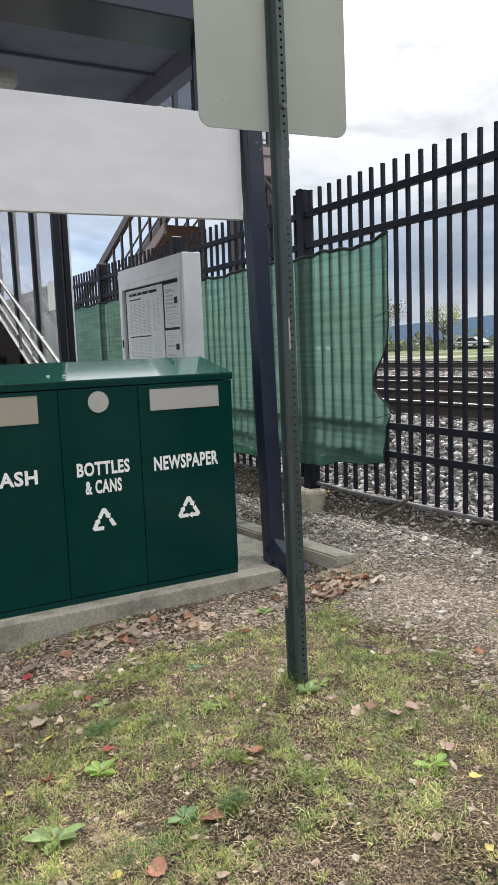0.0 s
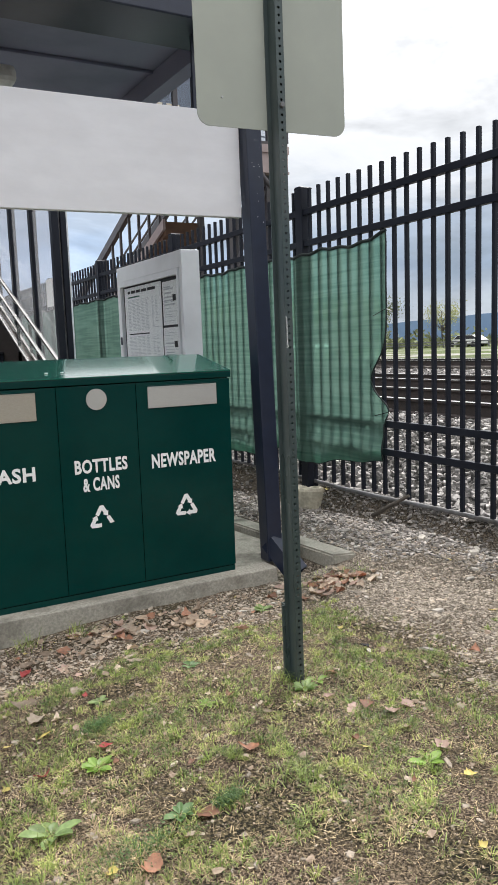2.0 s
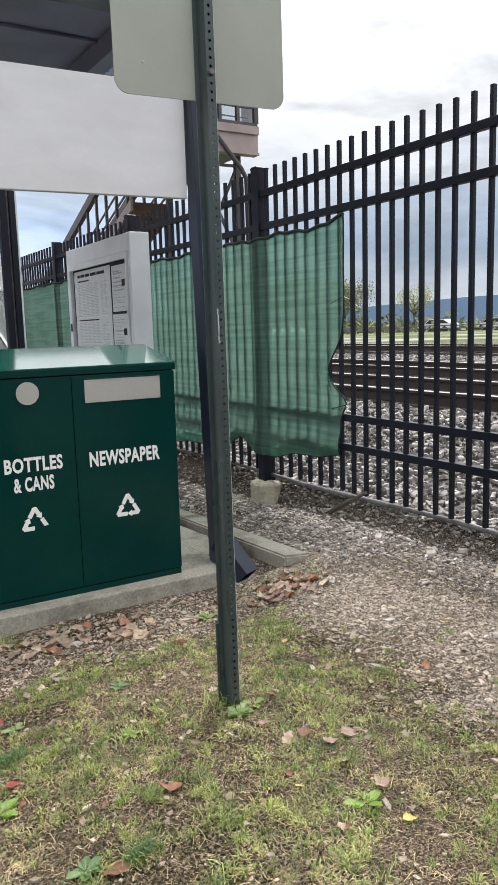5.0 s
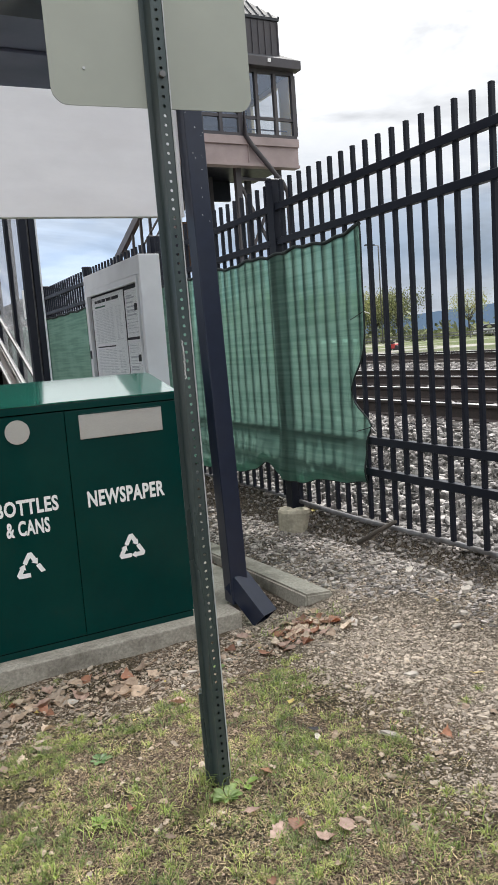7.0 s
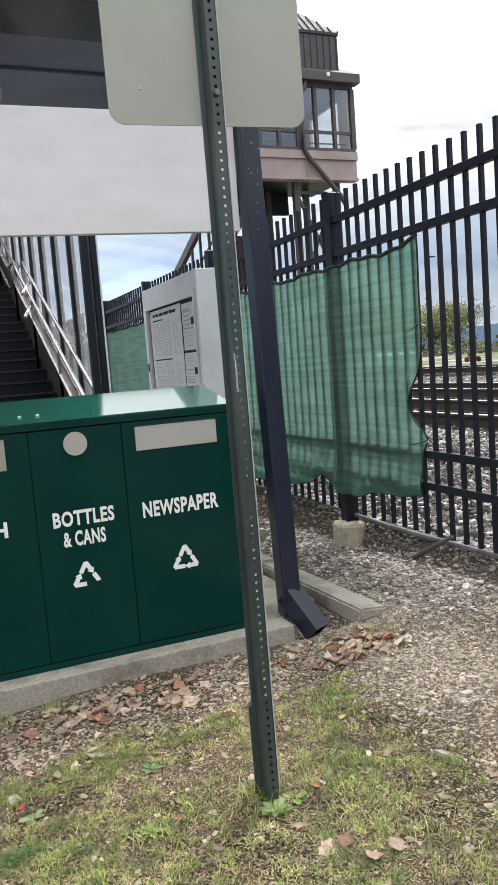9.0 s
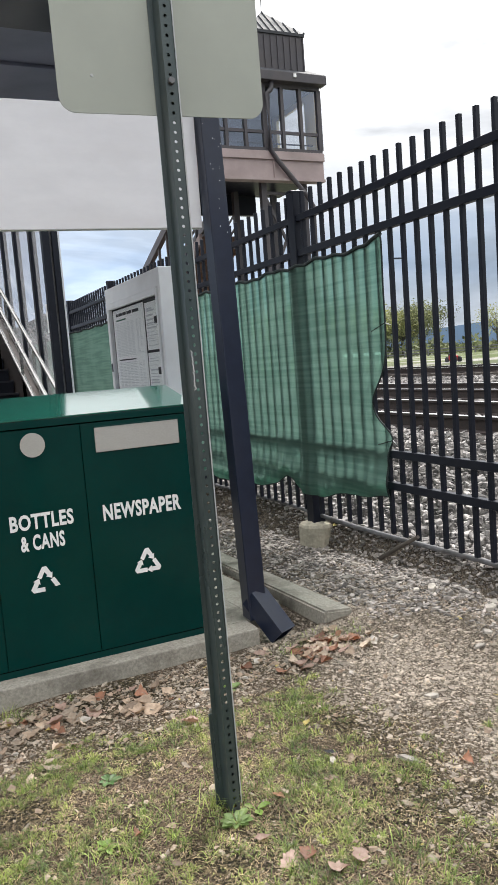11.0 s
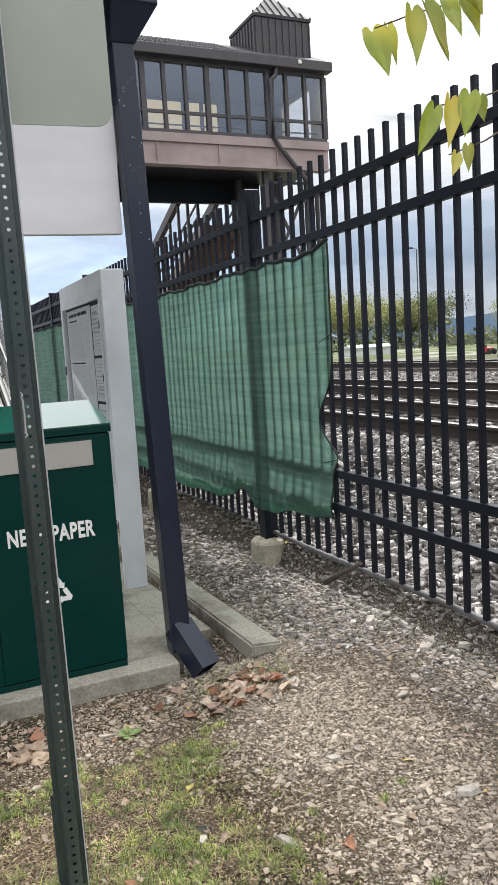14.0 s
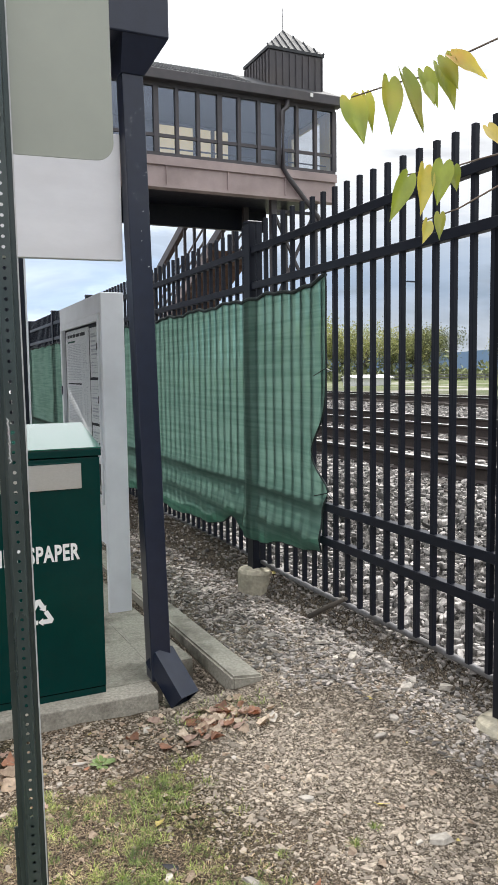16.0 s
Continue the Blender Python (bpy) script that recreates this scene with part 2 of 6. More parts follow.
LEAF_YELLOW = material("yellow_dead_leaf", (0.50, 0.40, 0.12), (0.42, 0.34, 0.10), 0.6, scale=50, bump=0.3, random_amount=0.2, translucent=(0.4, 0.4, 0.2))
VINE_LEAF = material("yellow_green_vine_leaf", (0.19, 0.22, 0.022), (0.125, 0.16, 0.018), 0.5, scale=28, bump=0.2, stain=(0.42, 0.32, 0.05), stain_scale=14, stain_amount=0.6, random_amount=0.2, translucent=(0.6, 0.62, 0.35))
VINE_LEAF_OLD = material("ochre_vine_leaf", (0.34, 0.29, 0.04), (0.25, 0.24, 0.04), 0.5, scale=28, bump=0.2, stain=(0.30, 0.14, 0.04), stain_scale=20, stain_amount=0.7, translucent=(0.9, 0.8, 0.5))
TWIG = material("brown_twig", (0.12, 0.085, 0.06), rough=0.8, scale=60, bump=0.3)
BARK = material("tree_bark", (0.10, 0.085, 0.07), rough=0.9, scale=8, bump=0.5)
FAR_LEAF = material("autumn_tree_leaves", (0.27, 0.26, 0.12), (0.15, 0.16, 0.075), 0.7, scale=0.8, bump=0, random_amount=0.4, island=True, translucent=(0.45, 0.5, 0.25))
FAR_SHRUB = material("dull_green_shrub", (0.20, 0.22, 0.10), (0.12, 0.14, 0.065), 0.8, scale=0.8, bump=0, random_amount=0.4, island=True)
WHITE_PAINT = material("white_vehicle_paint", (0.75, 0.75, 0.74), rough=0.4, bump=0)
RED_PAINT = material("red_vehicle_paint", (0.45, 0.03, 0.03), rough=0.4, bump=0)
GALV = material("galvanised_pipe", (0.20, 0.20, 0.205), (0.13, 0.13, 0.135), 0.6, metal=0.3, scale=20, bump=0.1, stain=(0.10, 0.09, 0.08), stain_amount=0.8, stain_scale=5)
# distance haze painted into the hills as a flat blue
HILL = material("haze_blue_hill", (0.19, 0.28, 0.44), (0.17, 0.255, 0.41), 1.0, scale=0.01, bump=0)
SOFFIT = material("charcoal_soffit_panel", (0.18, 0.195, 0.28), (0.155, 0.17, 0.25), 0.5, scale=2, bump=0.03, stain=(0.08, 0.08, 0.09), stain_amount=0.4, stain_scale=1.0)
LAMP_GREY = material("grey_lamp_housing", (0.62, 0.63, 0.63), rough=0.5, bump=0)


def glass_material(name, tint, alpha, rough=0.03, shine=(0.8, 0.8, 0.8)):
    """Thin pane: mostly clear, with a mirror-like gloss on it."""
    m = bpy.data.materials.new(name)
    m.use_nodes = True
    n, l = m.node_tree.nodes, m.node_tree.links
    n.remove(n["Principled BSDF"])
    clear = n.new("ShaderNodeBsdfTransparent")
    clear.inputs[0].default_value = (*tint, 1)
    gloss = n.new("ShaderNodeBsdfGlossy")
    gloss.inputs["Color"].default_value = (*shine, 1)
    gloss.inputs["Roughness"].default_value = rough
    facing = n.new("ShaderNodeLayerWeight")
    facing.inputs["Blend"].default_value = 0.5
    power = n.new("ShaderNodeMath")
    power.operation = "POWER"
    power.inputs[1].default_value = 5.0
    l.new(facing.outputs["Facing"], power.inputs[0])
    mul = n.new("ShaderNodeMath")
    mul.operation = "MULTIPLY_ADD"
    mul.inputs[1].default_value, mul.inputs[2].default_value = 0.9, alpha
    l.new(power.outputs[0], mul.inputs[0])
    mx = n.new("ShaderNodeMixShader")
    l.new(mul.outputs[0], mx.inputs[0])
    l.new(clear.outputs[0], mx.inputs[1])
    l.new(gloss.outputs[0], mx.inputs[2])
    l.new(mx.outputs[0], n["Material Output"].inputs["Surface"])
    return m


GLASS = glass_material("case_glass", (0.95, 0.97, 0.98), 0.04)
GLASS_BRIDGE = glass_material("tinted_bridge_glass", (0.86, 0.88, 0.90), 0.24, 0.03, (0.52, 0.60, 0.74))


def mesh_fabric():
    """Green windscreen cloth: banded weave, partly see-through."""
    m = bpy.data.materials.new("green_windscreen_cloth")
    m.use_nodes = True
    n, l = m.node_tree.nodes, m.node_tree.links
    p = n["Principled BSDF"]
    tc = n.new("ShaderNodeTexCoord")

    def bands(scale, stretch):
        mp = n.new("ShaderNodeMapping")
        mp.inputs["Scale"].default_value = stretch
        l.new(tc.outputs["Object"], mp.inputs["Vector"])
        t = n.new("ShaderNodeTexNoise")
        t.inputs["Scale"].default_value, t.inputs["Detail"].default_value = scale, 4
        l.new(mp.outputs[0], t.inputs["Vector"])
        return t.outputs[0]

    flat = bands(11, (0.3, 0.10, 3.0))
    blot = bands(2.2, (1, 1, 1))
    add = n.new("ShaderNodeMath")
    add.operation = "MULTIPLY_ADD"
    add.inputs[1].default_value = 0.6
    l.new(blot, add.inputs[0])
    l.new(flat, add.inputs[2])
    rp = n.new("ShaderNodeValToRGB")
    rp.color_ramp.elements[0].position, rp.color_ramp.elements[0].color = 0.62, (0.022, 0.060, 0.046, 1)
    rp.color_ramp.elements[1].position, rp.color_ramp.elements[1].color = 0.98, (0.052, 0.112, 0.088, 1)
    l.new(add.outputs[0], rp.inputs[0])
    l.new(rp.outputs[0], p.inputs["Base Color"])
    p.inputs["Roughness"].default_value = 0.75
    tr = n.new("ShaderNodeBsdfTranslucent")
    through_light = n.new("ShaderNodeValToRGB")
    through_light.color_ramp.elements[0].position, through_light.color_ramp.elements[0].color = 0.68, (0.075, 0.148, 0.118, 1)
    through_light.color_ramp.elements[1].position, through_light.color_ramp.elements[1].color = 0.92, (0.138, 0.235, 0.19, 1)
    l.new(add.outputs[0], through_light.inputs[0])
    l.new(through_light.outputs[0], tr.inputs[0])
    ad = n.new("ShaderNodeAddShader")
    l.new(p.outputs[0], ad.inputs[0])
    l.new(tr.outputs[0], ad.inputs[1])
    clear = n.new("ShaderNodeBsdfTransparent")
    clear.inputs[0].default_value = (0.26, 0.50, 0.41, 1)
    holes = n.new("ShaderNodeMapRange")
    holes.inputs["From Min"].default_value, holes.inputs["From Max"].default_value = 0.6, 1.0
    holes.inputs["To Min"].default_value, holes.inputs["To Max"].default_value = 0.20, 0.30
    l.new(add.outputs[0], holes.inputs["Value"])
    mx = n.new("ShaderNodeMixShader")
    l.new(holes.outputs[0], mx.inputs[0])
    l.new(ad.outputs[0], mx.inputs[1])
    l.new(clear.outputs[0], mx.inputs[2])
    weave = n.new("ShaderNodeTexWave")
    weave.inputs["Scale"].default_value, weave.bands_direction = 160, "Z"
    l.new(tc.outputs["Object"], weave.inputs["Vector"])
    b = n.new("ShaderNodeBump")
    b.inputs["Strength"].default_value, b.inputs["Distance"].default_value = 0.3, 0.002
    l.new(weave.outputs[0], b.inputs["Height"])
    l.new(b.outputs[0], p.inputs["Normal"])
    l.new(mx.outputs[0], n["Material Output"].inputs["Surface"])
    return m


def milky_glass():
    """Hazy stair glazing that glows with the light behind it."""
    m = glass_material("milky_stair_glass", (0.75, 0.76, 0.80), 0.08, 0.1)
    n, l = m.node_tree.nodes, m.node_tree.links
    haze = n.new("ShaderNodeBsdfTranslucent")
    haze.inputs[0].default_value = (0.72, 0.72, 0.76, 1)
    old = n["Material Output"].inputs["Surface"].links[0].from_socket
    mx = n.new("ShaderNodeMixShader")
    mx.inputs[0].default_value = 0.22
    l.new(old, mx.inputs[1])
    l.new(haze.outputs[0], mx.inputs[2])
    l.new(mx.outputs[0], n["Material Output"].inputs["Surface"])
    return m


GLASS_STAIR = milky_glass()
CLOTH = mesh_fabric()
CLOTH_HEM = material("dark_hem", (0.010, 0.022, 0.020), (0.008, 0.015, 0.015), 0.7, scale=60, bump=0.2)


# ---- mesh helpers ----
def ss(v):
    v = min(1.0, max(0.0, v))
    return v * v * (3 - 2 * v)


def box(bm, x0, x1, y0, y1, z0, z1, bevel=0.0):
    ret = bmesh.ops.create_cube(bm, size=1.0)
    vs = ret["verts"]
    for v in vs:
        v.co = Vector(((x0 + x1) / 2 + v.co.x * (x1 - x0), (y0 + y1) / 2 + v.co.y * (y1 - y0), (z0 + z1) / 2 + v.co.z * (z1 - z0)))
    if bevel:
        es = list({e for v in vs for e in v.link_edges})
        bmesh.ops.bevel(bm, geom=es, offset=bevel, segments=2, affect="EDGES", profile=0.5)
    return vs


def bar(bm, a, b, w, h=None, up=(0, 0, 1)):
    """Square bar from a to b."""
    a, b = Vector(a), Vector(b)
    d = (b - a).normalized()
    s = d.cross(Vector(up))
    if s.length < 1e-4:
        s = d.cross(Vector((0, 1, 0)))
    s.normalize()
    u = s.cross(d)
    h = h or w
    rings = []
    for p in (a, b):
        rings.append([bm.verts.new(p + s * (i * w / 2) + u * (j * h / 2)) for i, j in ((-1, -1), (1, -1), (1, 1), (-1, 1))])
    for i in range(4):
        bm.faces.new((rings[0][i], rings[0][(i + 1) % 4], rings[1][(i + 1) % 4], rings[1][i]))
    bm.faces.new(rings[0][::-1])
    bm.faces.new(rings[1])


def tube(bm, points, r, sides=10, taper=1.0):
    """Round tube through points."""
    pts = [Vector(p) for p in points]
    rings = []
    for i, p in enumerate(pts):
        d = (pts[min(i + 1, len(pts) - 1)] - pts[max(i - 1, 0)]).normalized()
        s = d.cross(Vector((0, 0, 1)))
        if s.length < 1e-3:
            s = d.cross(Vector((0, 1, 0)))
        s.normalize()
        u = s.cross(d)
        rad = r * (1 + (taper - 1) * i / max(1, len(pts) - 1))
        rings.append([bm.verts.new(p + (s * math.cos(k * 2 * math.pi / sides) + u * math.sin(k * 2 * math.pi / sides)) * rad) for k in range(sides)])
    for a, b in zip(rings, rings[1:]):
        for k in range(sides):
            f = bm.faces.new((a[k], a[(k + 1) % sides], b[(k + 1) % sides], b[k]))
            f.smooth = True
    bm.faces.new(rings[0][::-1])
    bm.faces.new(rings[-1])


def prism(bm, outline, axis, lo, hi):
    """Extrude a 2D outline along an axis. x: (y, z); y: (x, z); z: (x, y)."""
    def at(p, v):
        return {"x": (v, p[0], p[1]), "y": (p[0], v, p[1]), "z": (p[0], p[1], v)}[axis]
    a = [bm.verts.new(at(p, lo)) for p in outline]
    b = [bm.verts.new(at(p, hi)) for p in outline]
    k = len(outline)
    for i in range(k):
        bm.faces.new((a[i], a[(i + 1) % k], b[(i + 1) % k], b[i]))
    bm.faces.new(a[::-1])
    bm.faces.new(b)


def finish(bm, name, mat, smooth=False):
    bmesh.ops.recalc_face_normals(bm, faces=bm.faces)
    me = bpy.data.meshes.new(name)
    if smooth:
        for f in bm.faces:
            f.smooth = True
    bm.to_mesh(me)
    bm.free()
    me.materials.append(mat)
    return me


def part(name, bm, mat, parent=None, label="", smooth=False):
    ob = new(name, bm if isinstance(bm, bpy.types.Mesh) else finish(bm, name, mat, smooth))
    ob.parent = parent
    return tagged(ob, label)


def thing(name, label, category, group="", kind="", at=(0, 0, 0)):
    ob = new(name)
    ob.location = at
    return tagged(ob, label, category, group, kind)


def boxes(*dims, bevel=0.0):
    bm = bmesh.new()
    for d in dims:
        box(bm, *d, bevel=bevel)
    return bm


def one(name, bm, mat, label, category, group="", kind="", smooth=False):
    return tagged(part(name, bm, mat, None, "", smooth), label, category, group, kind)


def quad_x(x, y0, y1, z0, z1):
    """A single thin pane in a plane of constant x."""
    bm = bmesh.new()
    bm.faces.new([bm.verts.new(v) for v in ((x, y0, z0), (x, y1, z0), (x, y1, z1), (x, y0, z1))])
    return bm


def lettering(name, text, x0, x1, z0, z1, y, mat, parent):
    """Flat raised letters that fill the given rectangle, facing -y."""
    cu = bpy.data.curves.new(name, "FONT")
    cu.body, cu.extrude, cu.offset, cu.resolution_u = text, 0.01, 0.034, 3
    cu.space_character = 1.09
    tmp = new(name, cu)
    bpy.context.view_layer.update()
    me = bpy.data.meshes.new_from_object(tmp.evaluated_get(bpy.context.evaluated_depsgraph_get()))
    bpy.data.objects.remove(tmp)
    co = np.array([v.co[:] for v in me.vertices])
    lo, hi = co.min(0), co.max(0)
    for v in me.vertices:
        v.co = (x0 + (v.co.x - lo[0]) / (hi[0] - lo[0]) * (x1 - x0), y - (v.co.z - lo[2]) * 0.05, z0 + (v.co.y - lo[1]) / (hi[1] - lo[1]) * (z1 - z0))
    me.materials.clear()
    me.materials.append(mat)
    return part(name, me, mat, parent, "white block capitals")


# ---- ground ----
def ground_z(x, y):
    """Height of the ground: a shallow gutter along the kerb, a gentle fall beyond it, the raised track bed past the fence."""
    z = -0.13 * ss((y - 2.7) / 1.2) * (1 - ss((x - 2.4) / 1.1)) - 0.045 * min(6.0, max(0.0, y - 3.9)) - 0.06 * ss((1.5 - x) / 0.8)
    if y > 3.85:
        z += (-0.16 - 0.045 * min(6.0, y - 3.9) - z) * ss((y - 3.9) / 0.12) * ss((x - 2.5) / 0.1) * ss((2.93 - x) / 0.08)
    z += (0.13 - z) * ss((x - 3.70) / 0.11)
    k = ss((x - 3.85) / 1.9)
    return z * (1 - k) + 0.40 * k


def gravel_share(x, y):
    n = 0.30 * noise.noise((x * 1.7, y * 1.7, 3.1)) + 0.16 * noise.noise((x * 6, y * 6, 1.7))
    path = ss((x - 2.30 + n + 0.25) / 0.5)
    strip = ss((y - 3.22 + n * 0.7 + 0.15) / 0.3)
    return max(path, strip)


def path_share(x, y):
    """The trodden gravel path, without the strip of soil along the kerb."""
    return ss((x - 2.22 + 0.3 * noise.noise((x * 1.7, y * 1.7, 3.1)) + 0.16 * noise.noise((x * 6, y * 6, 1.7))) / 0.5)


def bare_share(x, y):
    """Worn patches of open soil in the turf."""
    b = 0.0
    for cx, cy, rx, ry in ((0.98, 2.16, 0.12, 0.10), (0.92, 2.06, 0.13, 0.07), (1.12, 1.88, 0.16, 0.09), (1.28, 1.64, 0.22, 0.10), (1.74, 1.58, 0.20, 0.07), (1.45, 1.45, 0.5, 0.10), (1.05, 2.9, 0.25, 0.12)):
        b = max(b, 1.0 - ((x - cx) / rx) ** 2 - ((y - cy) / ry) ** 2 + 0.9 * noise.noise((x * 9, y * 9, 6)))
    return min(1.0, max(0.0, b * 1.6))


def rough_z(x, y):
    g = ground_z(x, y)
    if -3 < x < 5 and -2 < y < 9:
        g += 0.012 * noise.noise((x * 3, y * 3, 0)) + 0.006 * noise.noise((x * 9, y * 9, 5)) + 0.004 * noise.noise((x * 25, y * 25, 2))
    return g


def lines(fine0, fine1, step, far):
    v = [fine0 + i * step for i in range(int((fine1 - fine0) / step) + 1)]
    d, p = step, v[-1]
    while p < far:
        d *= 1.5
        p += d
        v.append(p)
    d, p = step, v[0]
    while p > -far:
        d *= 1.5
        p -= d
        v.insert(0, p)
    return v


def ground_material():
    """Soil and short turf, broken into slate gravel by the fence and ballast on the track bed."""
    m = bpy.data.materials.new("soil_turf_and_gravel")
    m.use_nodes = True
    n, l = m.node_tree.nodes, m.node_tree.links
    p = n["Principled BSDF"]
    tc = n.new("ShaderNodeTexCoord")

    def tex(scale, detail=6, kind="ShaderNodeTexNoise"):
        t = n.new(kind)
        t.inputs["Scale"].default_value = scale
        if kind == "ShaderNodeTexNoise":
            t.inputs["Detail"].default_value = detail
        l.new(tc.outputs["Object"], t.inputs["Vector"])
        return t.outputs[0]

    def ramp_of(src, stops):
        r = n.new("ShaderNodeValToRGB")
        while len(r.color_ramp.elements) < len(stops):
            r.color_ramp.elements.new(0.5)
        for e, (pos, c) in zip(r.color_ramp.elements, stops):
            e.position, e.color = pos, (*c, 1)
        l.new(src, r.inputs[0])
        return r.outputs[0]

    def mix(f, a, b):
        x = n.new("ShaderNodeMix")
        x.data_type = "RGBA"
        l.new(f, x.inputs["Factor"])
        l.new(a, x.inputs["A"])
        l.new(b, x.inputs["B"])
        return x.outputs["Result"]

    soil = ramp_of(tex(140, 10), [(0.36, (0.022, 0.016, 0.011)), (0.5, (0.105, 0.077, 0.053)), (0.66, (0.33, 0.25, 0.175))])
    turf = ramp_of(tex(85, 9), [(0.38, (0.014, 0.013, 0.008)), (0.5, (0.055, 0.045, 0.025)), (0.66, (0.20, 0.16, 0.09))])
    patch = ramp_of(tex(2.4, 5), [(0.44, (0, 0, 0)), (0.58, (1, 1, 1))])
    grit = n.new("ShaderNodeTexVoronoi")
    grit.inputs["Scale"].default_value = 190
    l.new(tc.outputs["Object"], grit.inputs["Vector"])
    stones = ramp_of(grit.outputs["Color"], [(0.1, (0.04, 0.032, 0.025)), (0.5, (0.12, 0.098, 0.075)), (0.9, (0.30, 0.25, 0.19))])
    green = mix(patch, soil, turf)
    at = n.new("ShaderNodeAttribute")
    at.attribute_name = "gravel"
    near = mix(at.outputs["Fac"], green, stones)
    bed = ramp_of(tex(30, 9), [(0.35, (0.04, 0.037, 0.034)), (0.7, (0.25, 0.237, 0.22))])
    at2 = n.new("ShaderNodeAttribute")
    at2.attribute_name = "ballast"
    bedded = mix(at2.outputs["Fac"], near, bed)
    field = ramp_of(tex(0.16, 8), [(0.40, (0.09, 0.12, 0.04)), (0.54, (0.14, 0.155, 0.08)), (0.62, (0.34, 0.33, 0.30))])
    at3 = n.new("ShaderNodeAttribute")
    at3.attribute_name = "field"
    l.new(mix(at3.outputs["Fac"], bedded, field), p.inputs["Base Color"])
    p.inputs["Roughness"].default_value = 0.95
    p.inputs["Specular IOR Level"].default_value = 0.2
    hb = n.new("ShaderNodeMath")
    hb.operation = "ADD"
    l.new(tex(70, 6), hb.inputs[0])
    l.new(grit.outputs["Distance"], hb.inputs[1])
    b = n.new("ShaderNodeBump")
    b.inputs["Strength"].default_value, b.inputs["Distance"].default_value = 1.0, 0.008
    l.new(hb.outputs[0], b.inputs["Height"])
    l.new(b.outputs[0], p.inputs["Normal"])
    return m


def build_ground():
    xs, ys = lines(-1.5, 6.0, 0.045, 3000), lines(0.4, 8.5, 0.045, 3000)
    verts = [(x, y, rough_z(x, y)) for y in ys for x in xs]
    w = len(xs)
    faces = [(j * w + i, j * w + i + 1, (j + 1) * w + i + 1, (j + 1) * w + i) for j in range(len(ys) - 1) for i in range(w - 1)]
    me = bpy.data.meshes.new("ground")
    me.from_pydata(verts, [], faces)
    for name, fn in (("gravel", lambda x, y: path_share(x, y)), ("ballast", lambda x, y: ss((x - 3.75) / 0.25)), ("field", lambda x, y: ss((x - 22) / 3))):
        a = me.attributes.new(name, "FLOAT", "POINT")
        a.data.foreach_set("value", [fn(v[0], v[1]) for v in verts])
    me.materials.append(ground_material())
    for f in me.polygons:
        f.use_smooth = True
    tagged(new("ground", me), "patchy turf, bare soil and grey slate gravel", "ground", kind="structure")


build_ground()

# ---- kerbs and slab ----
SLAB_Z = -0.045
bm = bmesh.new()
box(bm, -4.0, 2.53, 3.975, 4.13, -0.4, SLAB_Z, bevel=0.007)
one("kerb_front", bm, CONCRETE, "weathered grey concrete kerb along the slab", "kerb", kind="structure")
bm = bmesh.new()
prism(bm, [(4.134, SLAB_Z - 0.003), (10.0, -0.30), (10.0, -0.6), (4.134, -0.45)], "x", -4.0, 2.60)
prism(bm, [(4.34, SLAB_Z - 0.012), (10.0, -0.30), (10.0, -0.6), (4.34, -0.45)], "x", 2.602, 2.84)
one("slab", bm, CONCRETE, "stained concrete slab under the canopy", "slab", kind="structure")
bm = bmesh.new()
prism(bm, [(3.89, -0.015), (10.5, -0.30), (10.5, -0.75), (3.89, -0.45)], "x", 2.895, 3.052)
for v in bm.verts:
    v.co.x += 0.022 * (v.co.y - 3.89)
    if v.co.y < 4.0:
        v.co.y -= 0.25 * (v.co.x - 2.97)
es = [e for e in bm.edges if e.calc_length() > 0.1]
bmesh.ops.bevel(bm, geom=es, offset=0.012, segments=2, affect="EDGES")
one("kerb_side", bm, CONCRETE, "chipped concrete kerb running beside the fence", "kerb", kind="structure")


